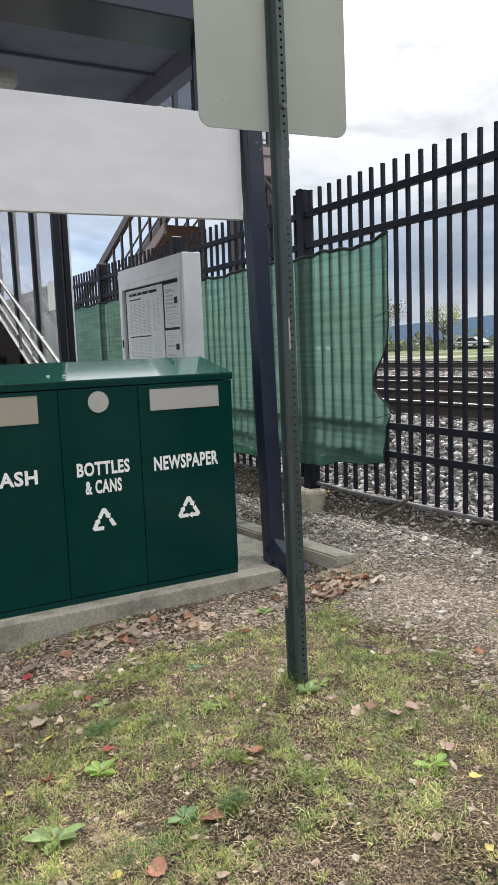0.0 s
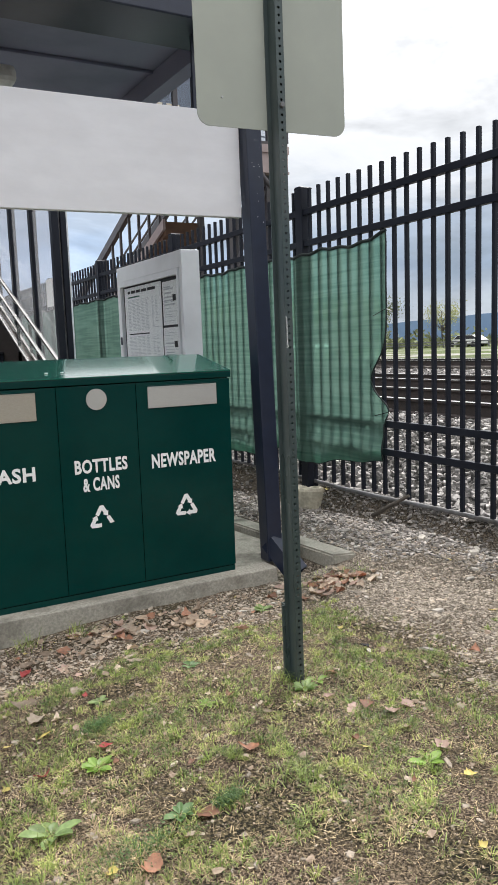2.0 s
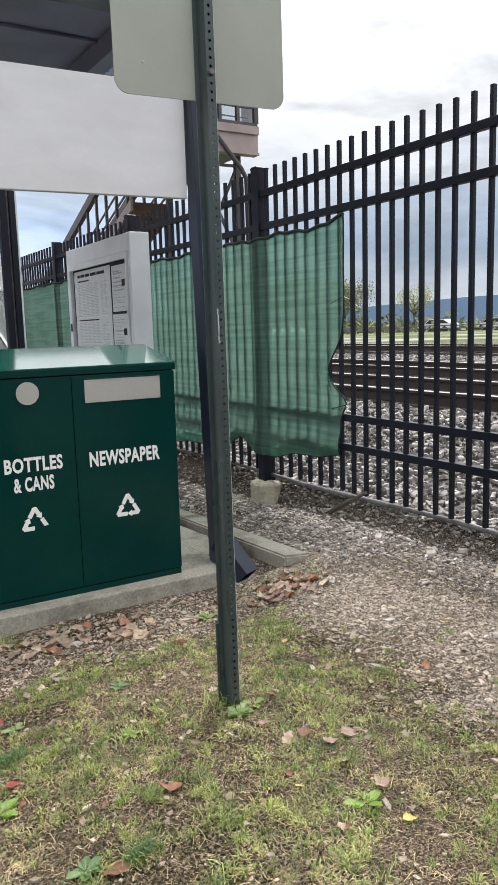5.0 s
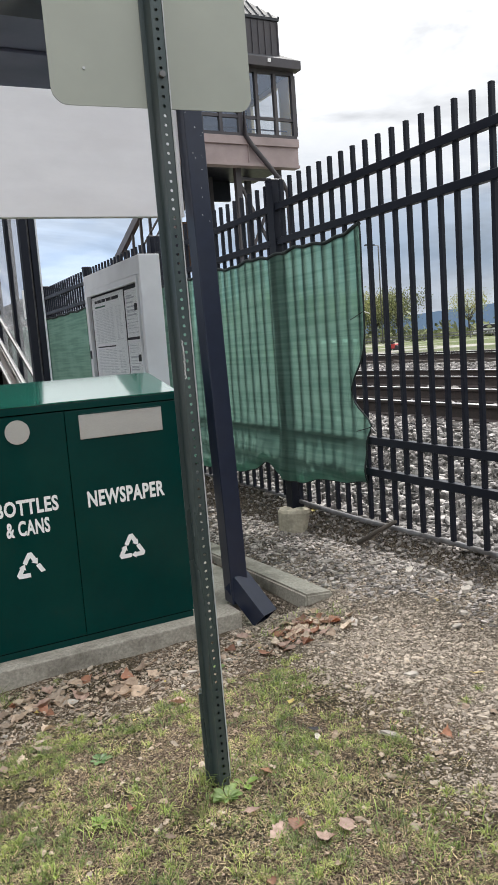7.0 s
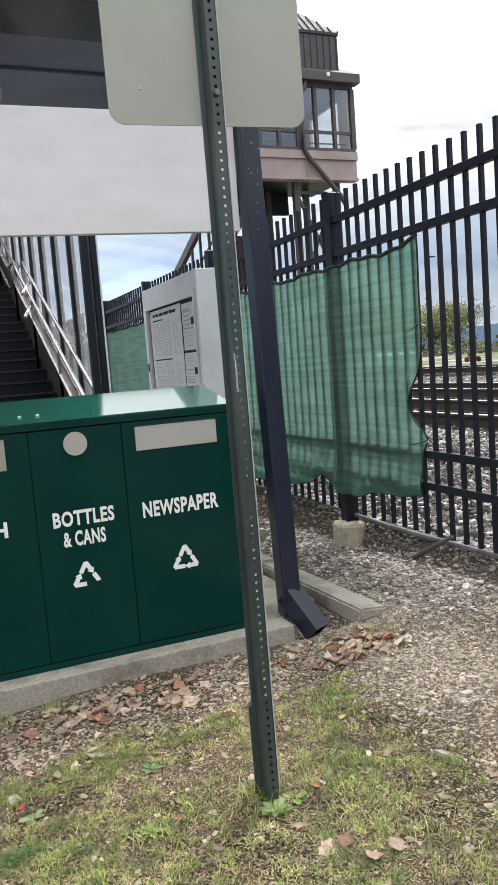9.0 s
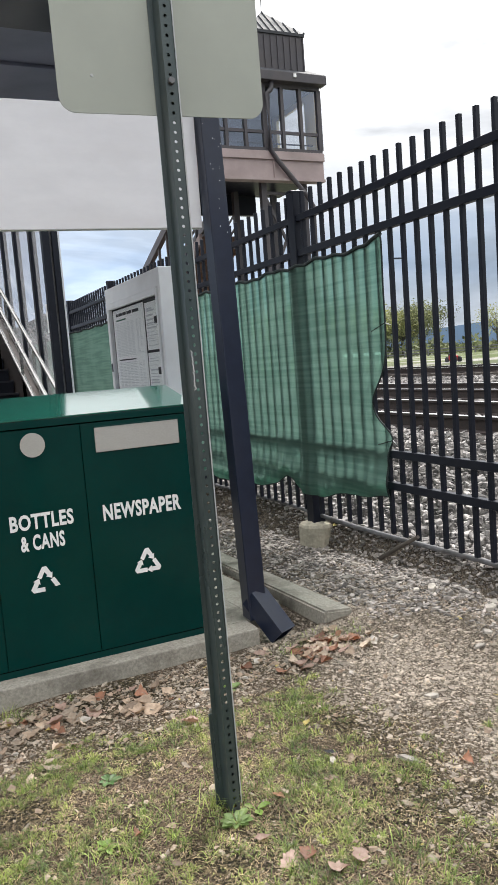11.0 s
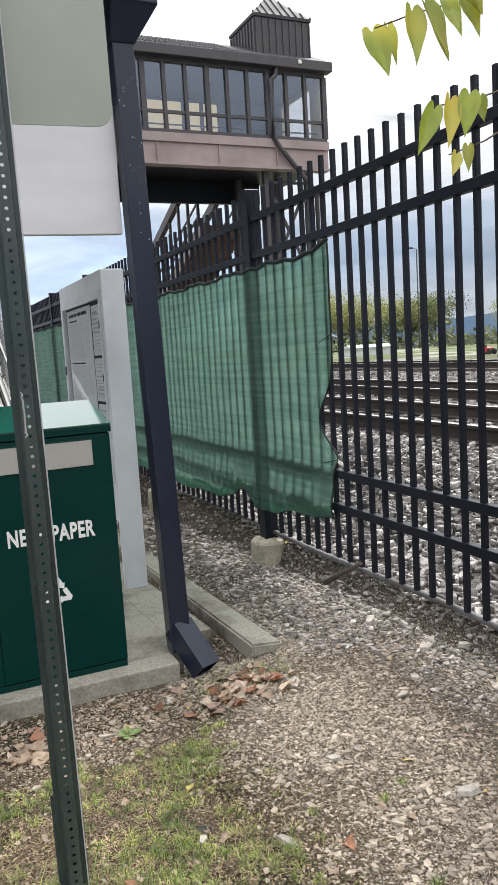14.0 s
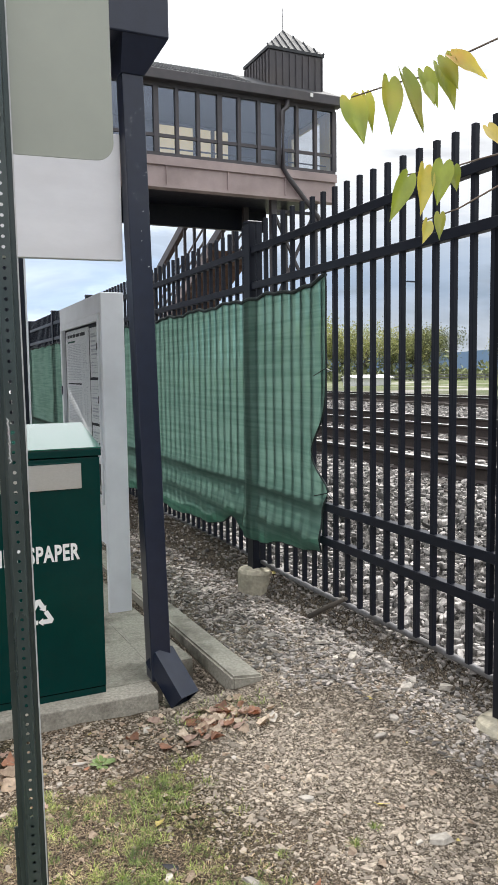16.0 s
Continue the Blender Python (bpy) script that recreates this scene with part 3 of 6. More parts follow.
# ---- recycling station ----
def recycling_station():
    top = thing("recycling_station", "glossy dark green metal recycling station on a concrete kerb", "recycling bin")
    x0, x1, y0, y1, z0, z1 = 0.64, 2.30, 4.08, 4.49, -0.035, 1.165
    part("body", boxes((x0, x1, y0 + 0.014, y1, z0, z1 - 0.044), bevel=0.006), GREEN, top)
    bm = bmesh.new()
    prism(bm, [(y0 - 0.006, z1 - 0.006), (y0 - 0.006, z1), (y1 + 0.01, z1 + 0.095), (y1 + 0.01, z1 - 0.006)], "x", x0 - 0.008, x1 + 0.008)
    bmesh.ops.bevel(bm, geom=list(bm.edges), offset=0.002, segments=2, affect="EDGES")
    part("lid_lip", boxes((x0 - 0.007, x1 + 0.007, y0 - 0.004, y1 + 0.009, z1 - 0.042, z1 - 0.0065), bevel=0.003), GREEN, top)
    part("lid", bm, LID_GREEN_LIT, top, "glossy sloping green lid")
    part("plinth", boxes((x0 + 0.01, x1 - 0.004, y0 + 0.004, y1 - 0.02, z0 - 0.012, z0 + 0.022)), GREEN, top)
    edges = [0.64, 1.27, 1.715, 2.30]
    for i, (a, b) in enumerate(zip(edges, edges[1:])):
        door = part("door", boxes((a + 0.0018, b - 0.0018, y0, y0 + 0.013, z0 + 0.028, z1 - 0.048), bevel=0.0015), GREEN, top)
        if i == 1:
            bm = bmesh.new()
            bmesh.ops.create_cone(bm, cap_ends=True, segments=40, radius1=0.057, radius2=0.057, depth=0.006, matrix=pose(1.487, y0 - 0.002, 1.043, 90))
            part("round_opening_plate", bm, SLOT_METAL, door, "round pale metal flap")
        else:
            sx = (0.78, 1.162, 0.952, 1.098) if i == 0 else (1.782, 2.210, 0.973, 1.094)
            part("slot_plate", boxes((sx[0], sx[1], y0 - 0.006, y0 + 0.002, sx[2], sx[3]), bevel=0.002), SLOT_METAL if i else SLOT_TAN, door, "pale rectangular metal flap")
            part("slot_hinge", boxes((sx[0] - 0.003, sx[1] + 0.003, y0 - 0.009, y0 + 0.002, sx[3], sx[3] + 0.007), bevel=0.002), GREEN, door)
    for px in (1.245, 1.33):
        part("bird_dropping", boxes((px, px + 0.016, y0 + 0.09, y0 + 0.105, z1 + 0.023, z1 + 0.030), bevel=0.002), WHITE_VINYL, top, "small white splash on the lid")
    y = y0 - 0.0008
    lettering("lettering", "TRASH", 0.812, 1.137, 0.636, 0.714, y, WHITE_VINYL, top)
    lettering("lettering", "BOTTLES", 1.346, 1.643, 0.646, 0.722, y, WHITE_VINYL, top)
    lettering("lettering", "& CANS", 1.386, 1.592, 0.546, 0.622, y, WHITE_VINYL, top)
    lettering("lettering", "NEWSPAPER", 1.788, 2.191, 0.632, 0.714, y, WHITE_VINYL, top)
    arm = [(-0.004, -0.0405), (-0.052, -0.0405), (-0.062, -0.026), (-0.044, 0.005), (-0.0275, -0.0045), (-0.0373, -0.0215), (-0.004, -0.0215)]
    head = [(-0.0501, 0.0085), (-0.0215, -0.008), (-0.0248, 0.0193)]
    stub = [(-0.006, -0.0405), (-0.050, -0.0405), (-0.044, -0.0215), (-0.006, -0.0215)]
    for cx, broken in ((1.989, None), (1.481, 1)):
        for k in range(3):
            a = math.radians(120 * k)
            bm = bmesh.new()
            for s in ((stub,) if k == broken else (arm, head)):
                prism(bm, [(cx + 1.13 * (px * math.cos(a) - pz * math.sin(a)), 0.388 + 1.13 * (px * math.sin(a) + pz * math.cos(a))) for px, pz in s], "y", y - (0.0006 if s is not head else 0.0009), y)
            part("recycling_arrow", bm, WHITE_VINYL, top, "white arrow of a recycling mark")


recycling_station()


# ---- canopy, board, downspout ----
def canopy():
    top = thing("canopy", "charcoal metal shelter canopy with a deep box gutter", "canopy", kind="structure")
    part("box_gutter", boxes((-1.6, 2.67, 4.0, 4.42, 3.05, 3.50), bevel=0.008), NAVY, top)
    part("soffit", boxes((-1.6, 2.60, 4.424, 6.5, 3.26, 3.32)), SOFFIT, top)
    part("roof", boxes((-1.6, 2.64, 4.424, 6.5, 3.324, 3.52)), SOFFIT, top)
    for y in (5.35, 6.2):
        part("purlin", boxes((-1.6, 2.455, y, y + 0.03, 3.236, 3.258), bevel=0.004), SOFFIT, top)
    part("rafter", boxes((2.46, 2.58, 4.424, 6.5, 3.12, 3.258), bevel=0.004), SOFFIT, top)
    part("lamp_housing", boxes((0.90, 1.45, 5.14, 5.36, 2.98, 3.09), bevel=0.035), LAMP_GREY, top, "pale grey lamp housing")
    part("lamp_stem", boxes((1.1, 1.2, 5.2, 5.3, 3.09, 3.26)), NAVY, top)


canopy()
bm = boxes((-1.6, 2.462, 4.15, 4.19, 2.025, 2.615), bevel=0.004)
for v in bm.verts:
    v.co.z += 0.015 * (v.co.x - 0.6)
one("blank_board", bm, FASCIA, "long blank white painted board hung under the canopy", "board")
for bx in (2.2, 0.5, -1.2):
    one("board_bracket", boxes((bx, bx + 0.05, 4.195, 4.215, 2.45, 3.12)), NAVY, "dark steel strap holding the white board", "bracket", "board straps")


def downspout():
    def lean(z):
        return 0.024 * (2.4 - z)

    top = thing("downspout", "dark navy square downspout post with an angled shoe", "downspout")
    pipe = boxes((2.473, 2.577, 4.08, 4.184, -0.04, 2.92), bevel=0.006)
    for v in pipe.verts:
        v.co.x += lean(v.co.z)
    part("pipe", pipe, NAVY, top)
    bm = bmesh.new()
    lo = [bm.verts.new(v) for v in ((2.455, 4.074, 2.90), (2.569, 4.074, 2.90), (2.569, 4.19, 2.90), (2.455, 4.19, 2.90))]
    hi = [bm.verts.new(v) for v in ((2.45, 4.006, 3.052), (2.668, 4.006, 3.052), (2.668, 4.40, 3.052), (2.45, 4.40, 3.052))]
    for i in range(4):
        bm.faces.new((lo[i], lo[(i + 1) % 4], hi[(i + 1) % 4], hi[i]))
    bm.faces.new(lo[::-1])
    bm.faces.new(hi)
    part("leader_head", bm, NAVY, top)
    rnd = random.Random(17)
    for _ in range(22):
        bz, r = 1.85 + 0.9 * rnd.random() ** 0.6, rnd.uniform(0.0006, 0.0017)
        bx = 2.525 + lean(bz) + rnd.uniform(-0.046, 0.046)
        part("splash", boxes((bx - r, bx + r, 4.0785, 4.0798, bz - r * 1.4, bz + r * 1.4)), WHITE_VINYL, top, "tiny white splash on the pipe")
    # shoe: hollow square elbow that points down and out
    bm = bmesh.new()
    d = Vector((0.28, -0.60, -0.68)).normalized()
    s = Vector((0.90, 0.43, 0)).normalized()
    u = s.cross(d).normalized()
    c0 = Vector((2.583, 4.125, 0.085))
    c1 = c0 + d * 0.265
    w = 0.060
    rings = []
    for c, k in ((c0, 1.0), (c1, 1.0), (c1, 0.88), (c1 - d * 0.2, 0.88)):
        rings.append([bm.verts.new(c + s * (i * w * k) + u * (j * w * k * 0.85)) for i, j in ((-1, -1), (1, -1), (1, 1), (-1, 1))])
    for a, b in zip(rings, rings[1:]):
        for i in range(4):
            bm.faces.new((a[i], a[(i + 1) % 4], b[(i + 1) % 4], b[i]))
    bm.faces.new(rings[-1])
    part("shoe", bm, NAVY, top, "open angled outlet shoe")


downspout()


# ---- sign on a perforated post ----
def sign_post():
    top = thing("road_sign", "grey back of an aluminium sign on a perforated green steel post", "sign", at=(1.726, 2.524, 0))
    top.rotation_euler = (0, radians(-0.4), radians(-4.5))
    # flanged channel that opens towards -y; the web carries a row of round holes
    bm = bmesh.new()
    z0, step, count = -0.3, 0.0254, 130
    ztop = z0 + step * count
    t = 0.0035

    def strip(p, q):
        n2 = Vector((-(q[1] - p[1]), q[0] - p[0])).normalized() * t
        prism(bm, [p, q, (q[0] + n2.x, q[1] + n2.y), (p[0] + n2.x, p[1] + n2.y)], "z", z0, ztop)

    strip((-0.035, 0.008), (-0.021, 0.008))
    strip((-0.021, 0.008), (-0.0145, -0.034))
    strip((0.0145, -0.034), (0.021, 0.008))
    strip((0.021, 0.008), (0.035, 0.008))
    hw, r, yy = 0.0150, 0.0048, -0.036
    for k in range(count):
        zc = z0 + (k + 0.5) * step
        corner = [(-hw, -step / 2), (0, -step / 2), (hw, -step / 2), (hw, 0), (hw, step / 2), (0, step / 2), (-hw, step / 2), (-hw, 0)]
        outer = [bm.verts.new((px, yy, zc + pz)) for px, pz in corner]
        ang = [-3 * math.pi / 4, -math.pi / 2, -math.pi / 4, 0, math.pi / 4, math.pi / 2, 3 * math.pi / 4, math.pi]
        inner = [bm.verts.new((r * math.cos(a), yy, zc + r * math.sin(a))) for a in ang]
        deep = [bm.verts.new((r * math.cos(a), yy + t, zc + r * math.sin(a))) for a in ang]
        for i in range(8):
            j = (i + 1) % 8
            bm.faces.new((outer[i], outer[j], inner[j], inner[i]))
            bm.faces.new((inner[i], inner[j], deep[j], deep[i]))
    me = bpy.data.meshes.new("post")
    bm.to_mesh(me)
    bm.free()
    me.materials.append(POLE_GREEN)
    part("post", me, POLE_GREEN, top, "perforated dark green channel post")
    # highlight along the right lip, put in as a pale matt strip
    part("edge_highlight", boxes((0.0325, 0.0362, 0.0060, 0.0075, z0, ztop - 0.01)), LAMP_GREY, top, "pale strip painted as the highlight on the post edge")
    bm = bmesh.new()
    for px in (-0.044, 0.020):
        box(bm, px, px + 0.018, 0.013, 0.018, -0.3, 0.30)
    for px in (-0.030, 0.024):
        box(bm, px, px + 0.005, 0.018, 0.046, -0.3, 0.30)
    box(bm, -0.030, 0.029, 0.046, 0.050, -0.3, 0.30)
    part("ground_stub", bm, POLE_GREEN, top)
    # panel with rounded corners
    w, h, rad = 0.2945, 0.80, 0.045
    out = []
    for cx, cz, a0 in ((w - rad, rad, -90), (w - rad, h - rad, 0), (-w + rad, h - rad, 90), (-w + rad, rad, 180)):
        out += [(cx - 0.006 + rad * math.cos(radians(a0 + i * 11.25)), 2.057 + cz + rad * math.sin(radians(a0 + i * 11.25))) for i in range(9)]
    bm = bmesh.new()
    prism(bm, out, "y", 0.012, 0.016)
    part("panel", bm, SIGN_BACK, top, "plain grey-green metal sign back")
    for z in (2.133, 2.80):
        bm = bmesh.new()
        bmesh.ops.create_cone(bm, cap_ends=True, segments=6, radius1=0.010, radius2=0.009, depth=0.012, matrix=pose(0, -0.041, z, 90))
        part("bolt", bm, GALV, top, "hexagonal zinc bolt")
    bm = bmesh.new()
    bmesh.ops.create_cone(bm, cap_ends=True, segments=10, radius1=0.004, radius2=0.004, depth=0.003, matrix=pose(-0.206, 0.011, 2.155, 90))
    part("rivet", bm, BOLT, top)
    # scrawled tag: small pale strokes down the left lip
    rnd = random.Random(4)
    bm = bmesh.new()
    z = 1.40
    for i in range(9):
        a = (-0.014 + rnd.random() * 0.004, -0.0368, z)
        b = (-0.008 + rnd.random() * 0.003, -0.0368, z - 0.004 - rnd.random() * 0.008)
        c = (-0.014 + rnd.random() * 0.005, -0.0368, z - 0.013)
        bar(bm, a, b, 0.0016, 0.0006, up=(0, 1, 0))
        bar(bm, b, c, 0.0016, 0.0006, up=(0, 1, 0))
        z -= 0.0125
    part("scrawl", bm, WHITE_VINYL, top, "pale unreadable scrawl")


sign_post()


# ---- fence ----
FX = 3.70
POSTS = [0.30, 2.86, 5.37, 7.92, 10.46, 13.0, 15.5, 18.0, 20.5, 23.0]


def fence():
    top = thing("fence", "black steel picket fence with doubled rails", "fence", at=(FX, 0, 0))

    def low(y):
        return 0.20 - 0.02 * min(1, max(0, (y - 4) / 4))

    post = finish(boxes((-0.035, 0.065, -0.05, 0.05, -0.1, 2.53), bevel=0.004), "post", FENCE_BLACK)
    cap = bmesh.new()
    prism(cap, [(-0.052, 2.53), (0.052, 2.53), (0.052, 2.538), (0.03, 2.548), (-0.03, 2.548), (-0.052, 2.538)], "x", -0.037, 0.067)
    cap = finish(cap, "cap", FENCE_BLACK)
    for y in POSTS:
        p = part("post", post, FENCE_BLACK, top)
        p.location = (0, y, 0)
        part("cap", cap, FENCE_BLACK, p)
    picket = finish(boxes((-0.0127, 0.0127, -0.0127, 0.0127, 0.0, 2.33), bevel=0.002), "picket", FENCE_BLACK)
    rail_w = 0.045
    for a, b in zip(POSTS, POSTS[1:]):
        length = b - a - 0.1
        for z in (2.345, 2.10, 0.715, 0.512):
            part("rail", boxes((-rail_w / 2, rail_w / 2, a + 0.05, b - 0.05, z - 0.024, z + 0.024), bevel=0.003), FENCE_BLACK, top)
        n = 19
        for i in range(n):
            y = a + 0.05 + length * (i + 0.5) / n
            p = part("picket", picket, FENCE_BLACK, top)
            p.location = (0, y, low(y))
    return top


fence()


def footing(y, r=0.138, dx=0.015):
    rnd = random.Random(int(y * 10))
    bm = bmesh.new()
    k = 22
    zb, zt = -0.2, 0.105 if y > 4 else 0.03
    rings = []
    for z, rr in ((zb, r), (zt - 0.02, r), (zt, r - 0.012), (zt + 0.012, r * 0.5), (zt + 0.015, 0.03)):
        rings.append([bm.verts.new((FX + dx + (rr + 0.004 * rnd.uniform(-1, 1)) * math.cos(i * 2 * math.pi / k), y + (rr + 0.004 * rnd.uniform(-1, 1)) * math.sin(i * 2 * math.pi / k), z + 0.004 * rnd.uniform(-1, 1))) for i in range(k)])
    for a, b in zip(rings, rings[1:]):
        for i in range(k):
            bm.faces.new((a[i], a[(i + 1) % k], b[(i + 1) % k], b[i]))
    bm.faces.new(rings[-1])
    one("footing", bm, FOOTING, "round poured concrete footing at a fence post", "footing", "fence footings")


for y in POSTS[1:5]:
    footing(y)

bm = bmesh.new()
tube(bm, [(FX + 0.035, y, 0.165 + 0.012 * math.sin(y * 2.3)) for y in [0.5 + 0.4 * i for i in range(40)]], 0.017, 8)
one("ground_pipe", bm, GALV, "pale grey pipe lying along the fence foot", "pipe")


def windscreen():
    """Green cloth laced to the near side of the fence, slack at the foot, with a torn free edge."""
    top = thing("windscreen", "worn green mesh windscreen with a torn edge, on a fence", "windscreen", at=(FX - 0.030, 0, 0))
    y0, m = 4.32, 44
    ys = [y0 + 0.0158 * i for i in range(214)] + [7.7 + 0.06 * i for i in range(190)]

    def edge(v):
        # free edge: outline in y, by height share from foot to top
        return 0.03 * (1 - v) + 0.16 * math.exp(-((v - 0.36) / 0.11) ** 2) - 0.075 * math.exp(-((v - 0.235) / 0.05) ** 2) - 0.015

    def at(y, v):
        lo = 0.44 - 0.10 * ss((y - 4.4) / 0.9) + 0.09 * math.exp(-((y - 5.66) / 0.16) ** 2) - 0.06 * ss((y - 5.9) / 0.8) + 0.012 * math.sin(y * 7.7 + 1) + 0.02 * noise.noise((y * 4, 2, 0))
        hi = 2.012 + 0.010 * math.sin(y * 9) + 0.006 * math.sin(y * 25) + 0.028 * ss((4.55 - y) / 0.25)
        z = lo + (hi - lo) * v
        sag = 0.05 * math.sin(math.pi * v) ** 0.7
        near = min(abs(y - p) for p in POSTS)
        # clings to the pickets, stands off at rails and posts, hangs a little slack between
        post = max(p for p in POSTS if p <= y)
        phase = ((y - post - 0.05) / 0.1268 - 0.5) * math.pi
        bulge = 0.0145 - 0.011 * max(math.exp(-((z - zr) / 0.06) ** 2) for zr in (0.512, 0.715, 2.10))
        bulge = min(bulge, 0.0145 - 0.0235 * math.exp(-(near / 0.09) ** 4))
        bulge -= 0.007 * math.sin(phase) ** 2 * (0.6 + 0.6 * noise.noise((y * 2, v * 3, 9))) + 0.10 * sag * max(0.0, 0.3 + noise.noise((y * 1.7, v * 2, 0)))
        bulge -= 0.045 * math.exp(-((v - 0.05) / 0.08) ** 2) * max(0.0, 0.5 + 0.9 * noise.noise((y * 2.2, 3, 0)))
        bulge += 0.003 * noise.noise((y * 7, v * 9, 4))
        shift = edge(v) * max(0.0, 1 - (y - y0) / 0.5)
        return (bulge, y + shift, z)

    verts = [at(y, j / m) for y in ys for j in range(m + 1)]
    k = m + 1
    faces = [(i * k + j, (i + 1) * k + j, (i + 1) * k + j + 1, i * k + j + 1) for i in range(len(ys) - 1) for j in range(m)]
    me = bpy.data.meshes.new("cloth")
    me.from_pydata(verts, [], faces)
    me.materials.append(CLOTH)
    for f in me.polygons:
        f.use_smooth = True
    part("cloth", me, CLOTH, top)
    fold = [(Vector(at(y, v)) + Vector((-0.006 - 0.006 * v, 0, 0))) for y in ys for v in (0.0, 0.015, 0.03, 0.045 + 0.015 * noise.noise((y * 2.5, 7, 0)))]
    me = bpy.data.meshes.new("folded_foot")
    me.from_pydata(fold, [], [(i * 4 + j, (i + 1) * 4 + j, (i + 1) * 4 + j + 1, i * 4 + j + 1) for i in range(len(ys) - 1) for j in range(3)])
    me.materials.append(CLOTH)
    part("folded_foot", me, CLOTH, top, "doubled-over green mesh hem")
    for name, pts in (("hem", [at(y, 1.0) for y in ys]), ("free_edge", [at(y0, j / m) for j in range(m + 1)]), ("foot_hem", [at(y, 0.0) for y in ys])):
        bm = bmesh.new()
        tube(bm, pts, 0.013 if name == "hem" else 0.006, 6)
        part(name, bm, CLOTH_HEM, top)
    for v, a in ((0.67, 0.0), (0.22, 0.0)):
        p, q = Vector(at(y0, v)), Vector((0.03, y0 - 0.04, 0.4 + 1.64 * v + 0.01))
        bm = bmesh.new()
        tube(bm, [p, q], 0.003, 5)
        part("tie", bm, WHITE_VINYL, top, "frayed cord tie")
        bm = bmesh.new()
        tube(bm, [p + Vector((-0.004, 0, 0)), Vector(at(y0 + 0.14, v - 0.01)) + Vector((-0.004, 0, 0))], 0.003, 4)
        part("crease", bm, CLOTH_HEM, top)


windscreen()


# ---- information case ----
def info_case():
    top = thing("information_case", "pale grey metal timetable case with paper notices behind glass", "notice board")
    x0, x1, y0, y1, zt = 2.66, 2.815, 5.47, 6.90, 2.045
    zb = -0.17
    part("side_panel", boxes((x0, x1, y0, y0 + 0.05, zb + 0.03, zt), bevel=0.006), KIOSK, top)
    part("side_panel", boxes((x0, x1, y1 - 0.05, y1, zb - 0.05, zt), bevel=0.006), KIOSK, top)
    part("back_panel", boxes((x1 - 0.03, x1 - 0.003, y0 + 0.052, y1 - 0.052, 0.35, zt - 0.004)), KIOSK, top)
    part("head", boxes((x0 + 0.001, x1 - 0.034, y0 + 0.052, y1 - 0.052, zt - 0.13, zt - 0.001), bevel=0.004), KIOSK, top)
    part("base_plate", boxes((x0 - 0.05, x1 + 0.03, y0 - 0.03, y0 + 0.12, zb - 0.03, zb + 0.028), bevel=0.004), KIOSK, top)
    part("foot_box", boxes((x0 + 0.01, x1 - 0.035, y0 + 0.052, y1 - 0.052, 0.35, 0.62), bevel=0.004), KIOSK, top)
    fy0, fy1, fz0, fz1 = y0 + 0.055, y1 - 0.06, 0.63, zt - 0.135
    door = part("door", boxes((x0 - 0.012, x0 + 0.02, fy0, fy1, fz1 - 0.045, fz1), (x0 - 0.012, x0 + 0.02, fy0, fy1, fz0, fz0 + 0.045), (x0 - 0.012, x0 + 0.02, fy0, fy0 + 0.022, fz0 + 0.045, fz1 - 0.045), (x0 - 0.012, x0 + 0.02, fy1 - 0.05, fy1, fz0 + 0.045, fz1 - 0.045)), KIOSK, top, "grey metal door frame")
    part("gasket", boxes((x0 + 0.022, x0 + 0.03, fy0 + 0.04, fy1 - 0.04, fz0 + 0.03, fz1 - 0.03)), INK_DARK, top, "dark backing behind the notices")
    g = part("pane", quad_x(x0 + 0.004, fy0 + 0.022, fy1 - 0.05, fz0 + 0.045, fz1 - 0.045), GLASS, door)
    g.visible_shadow = False
    px = x0 + 0.018
    big = part("poster", boxes((px, px + 0.002, fy0 + 0.40, fy1 - 0.075, fz0 + 0.06, fz1 - 0.06)), PAPER, top, "large printed service notice")
    rnd = random.Random(11)
    ya, yb = fy0 + 0.45, fy1 - 0.14
    z = fz1 - 0.09
    heading = bmesh.new()
    yy = yb - 0.02
    for w in (0.06, 0.10, 0.10, 0.13, 0.17):
        box(heading, px - 0.001, px, yy - w, yy, z - 0.024, z)
        yy -= w + 0.018
    part("heading", heading, INK_DARK, big, "black heading bars")
    z -= 0.05
    part("subheading", boxes((px - 0.001, px, yb - 0.30, yb - 0.02, z - 0.012, z)), INK_GREEN, big, "green heading bar")
    z -= 0.03
    row = 0
    while z > fz0 + 0.10:
        bm = bmesh.new()
        for k in range(5):
            c1 = yb - (yb - ya) * (0.02 + 0.14 * k)
            box(bm, px - 0.001, px, c1 - (yb - ya) * 0.13 * rnd.uniform(0.5, 0.98), c1, z - 0.005, z)
        for k in range(2):
            c1 = yb - (yb - ya) * (0.78 + 0.11 * k)
            if rnd.random() < 0.8:
                box(bm, px - 0.001, px, c1 - (yb - ya) * 0.09 * rnd.uniform(0.4, 1.0), c1, z - 0.006, z)
        part("text_bar", bm, INK, big)
        row += 1
        z -= 0.0125
        if row % 22 == 0:
            z -= 0.02
            part("table_heading", boxes((px - 0.001, px, yb - (yb - ya) * 0.68, yb - 0.01, z - 0.010, z)), INK_DARK if row % 44 else INK_GREEN, big)
            z -= 0.026
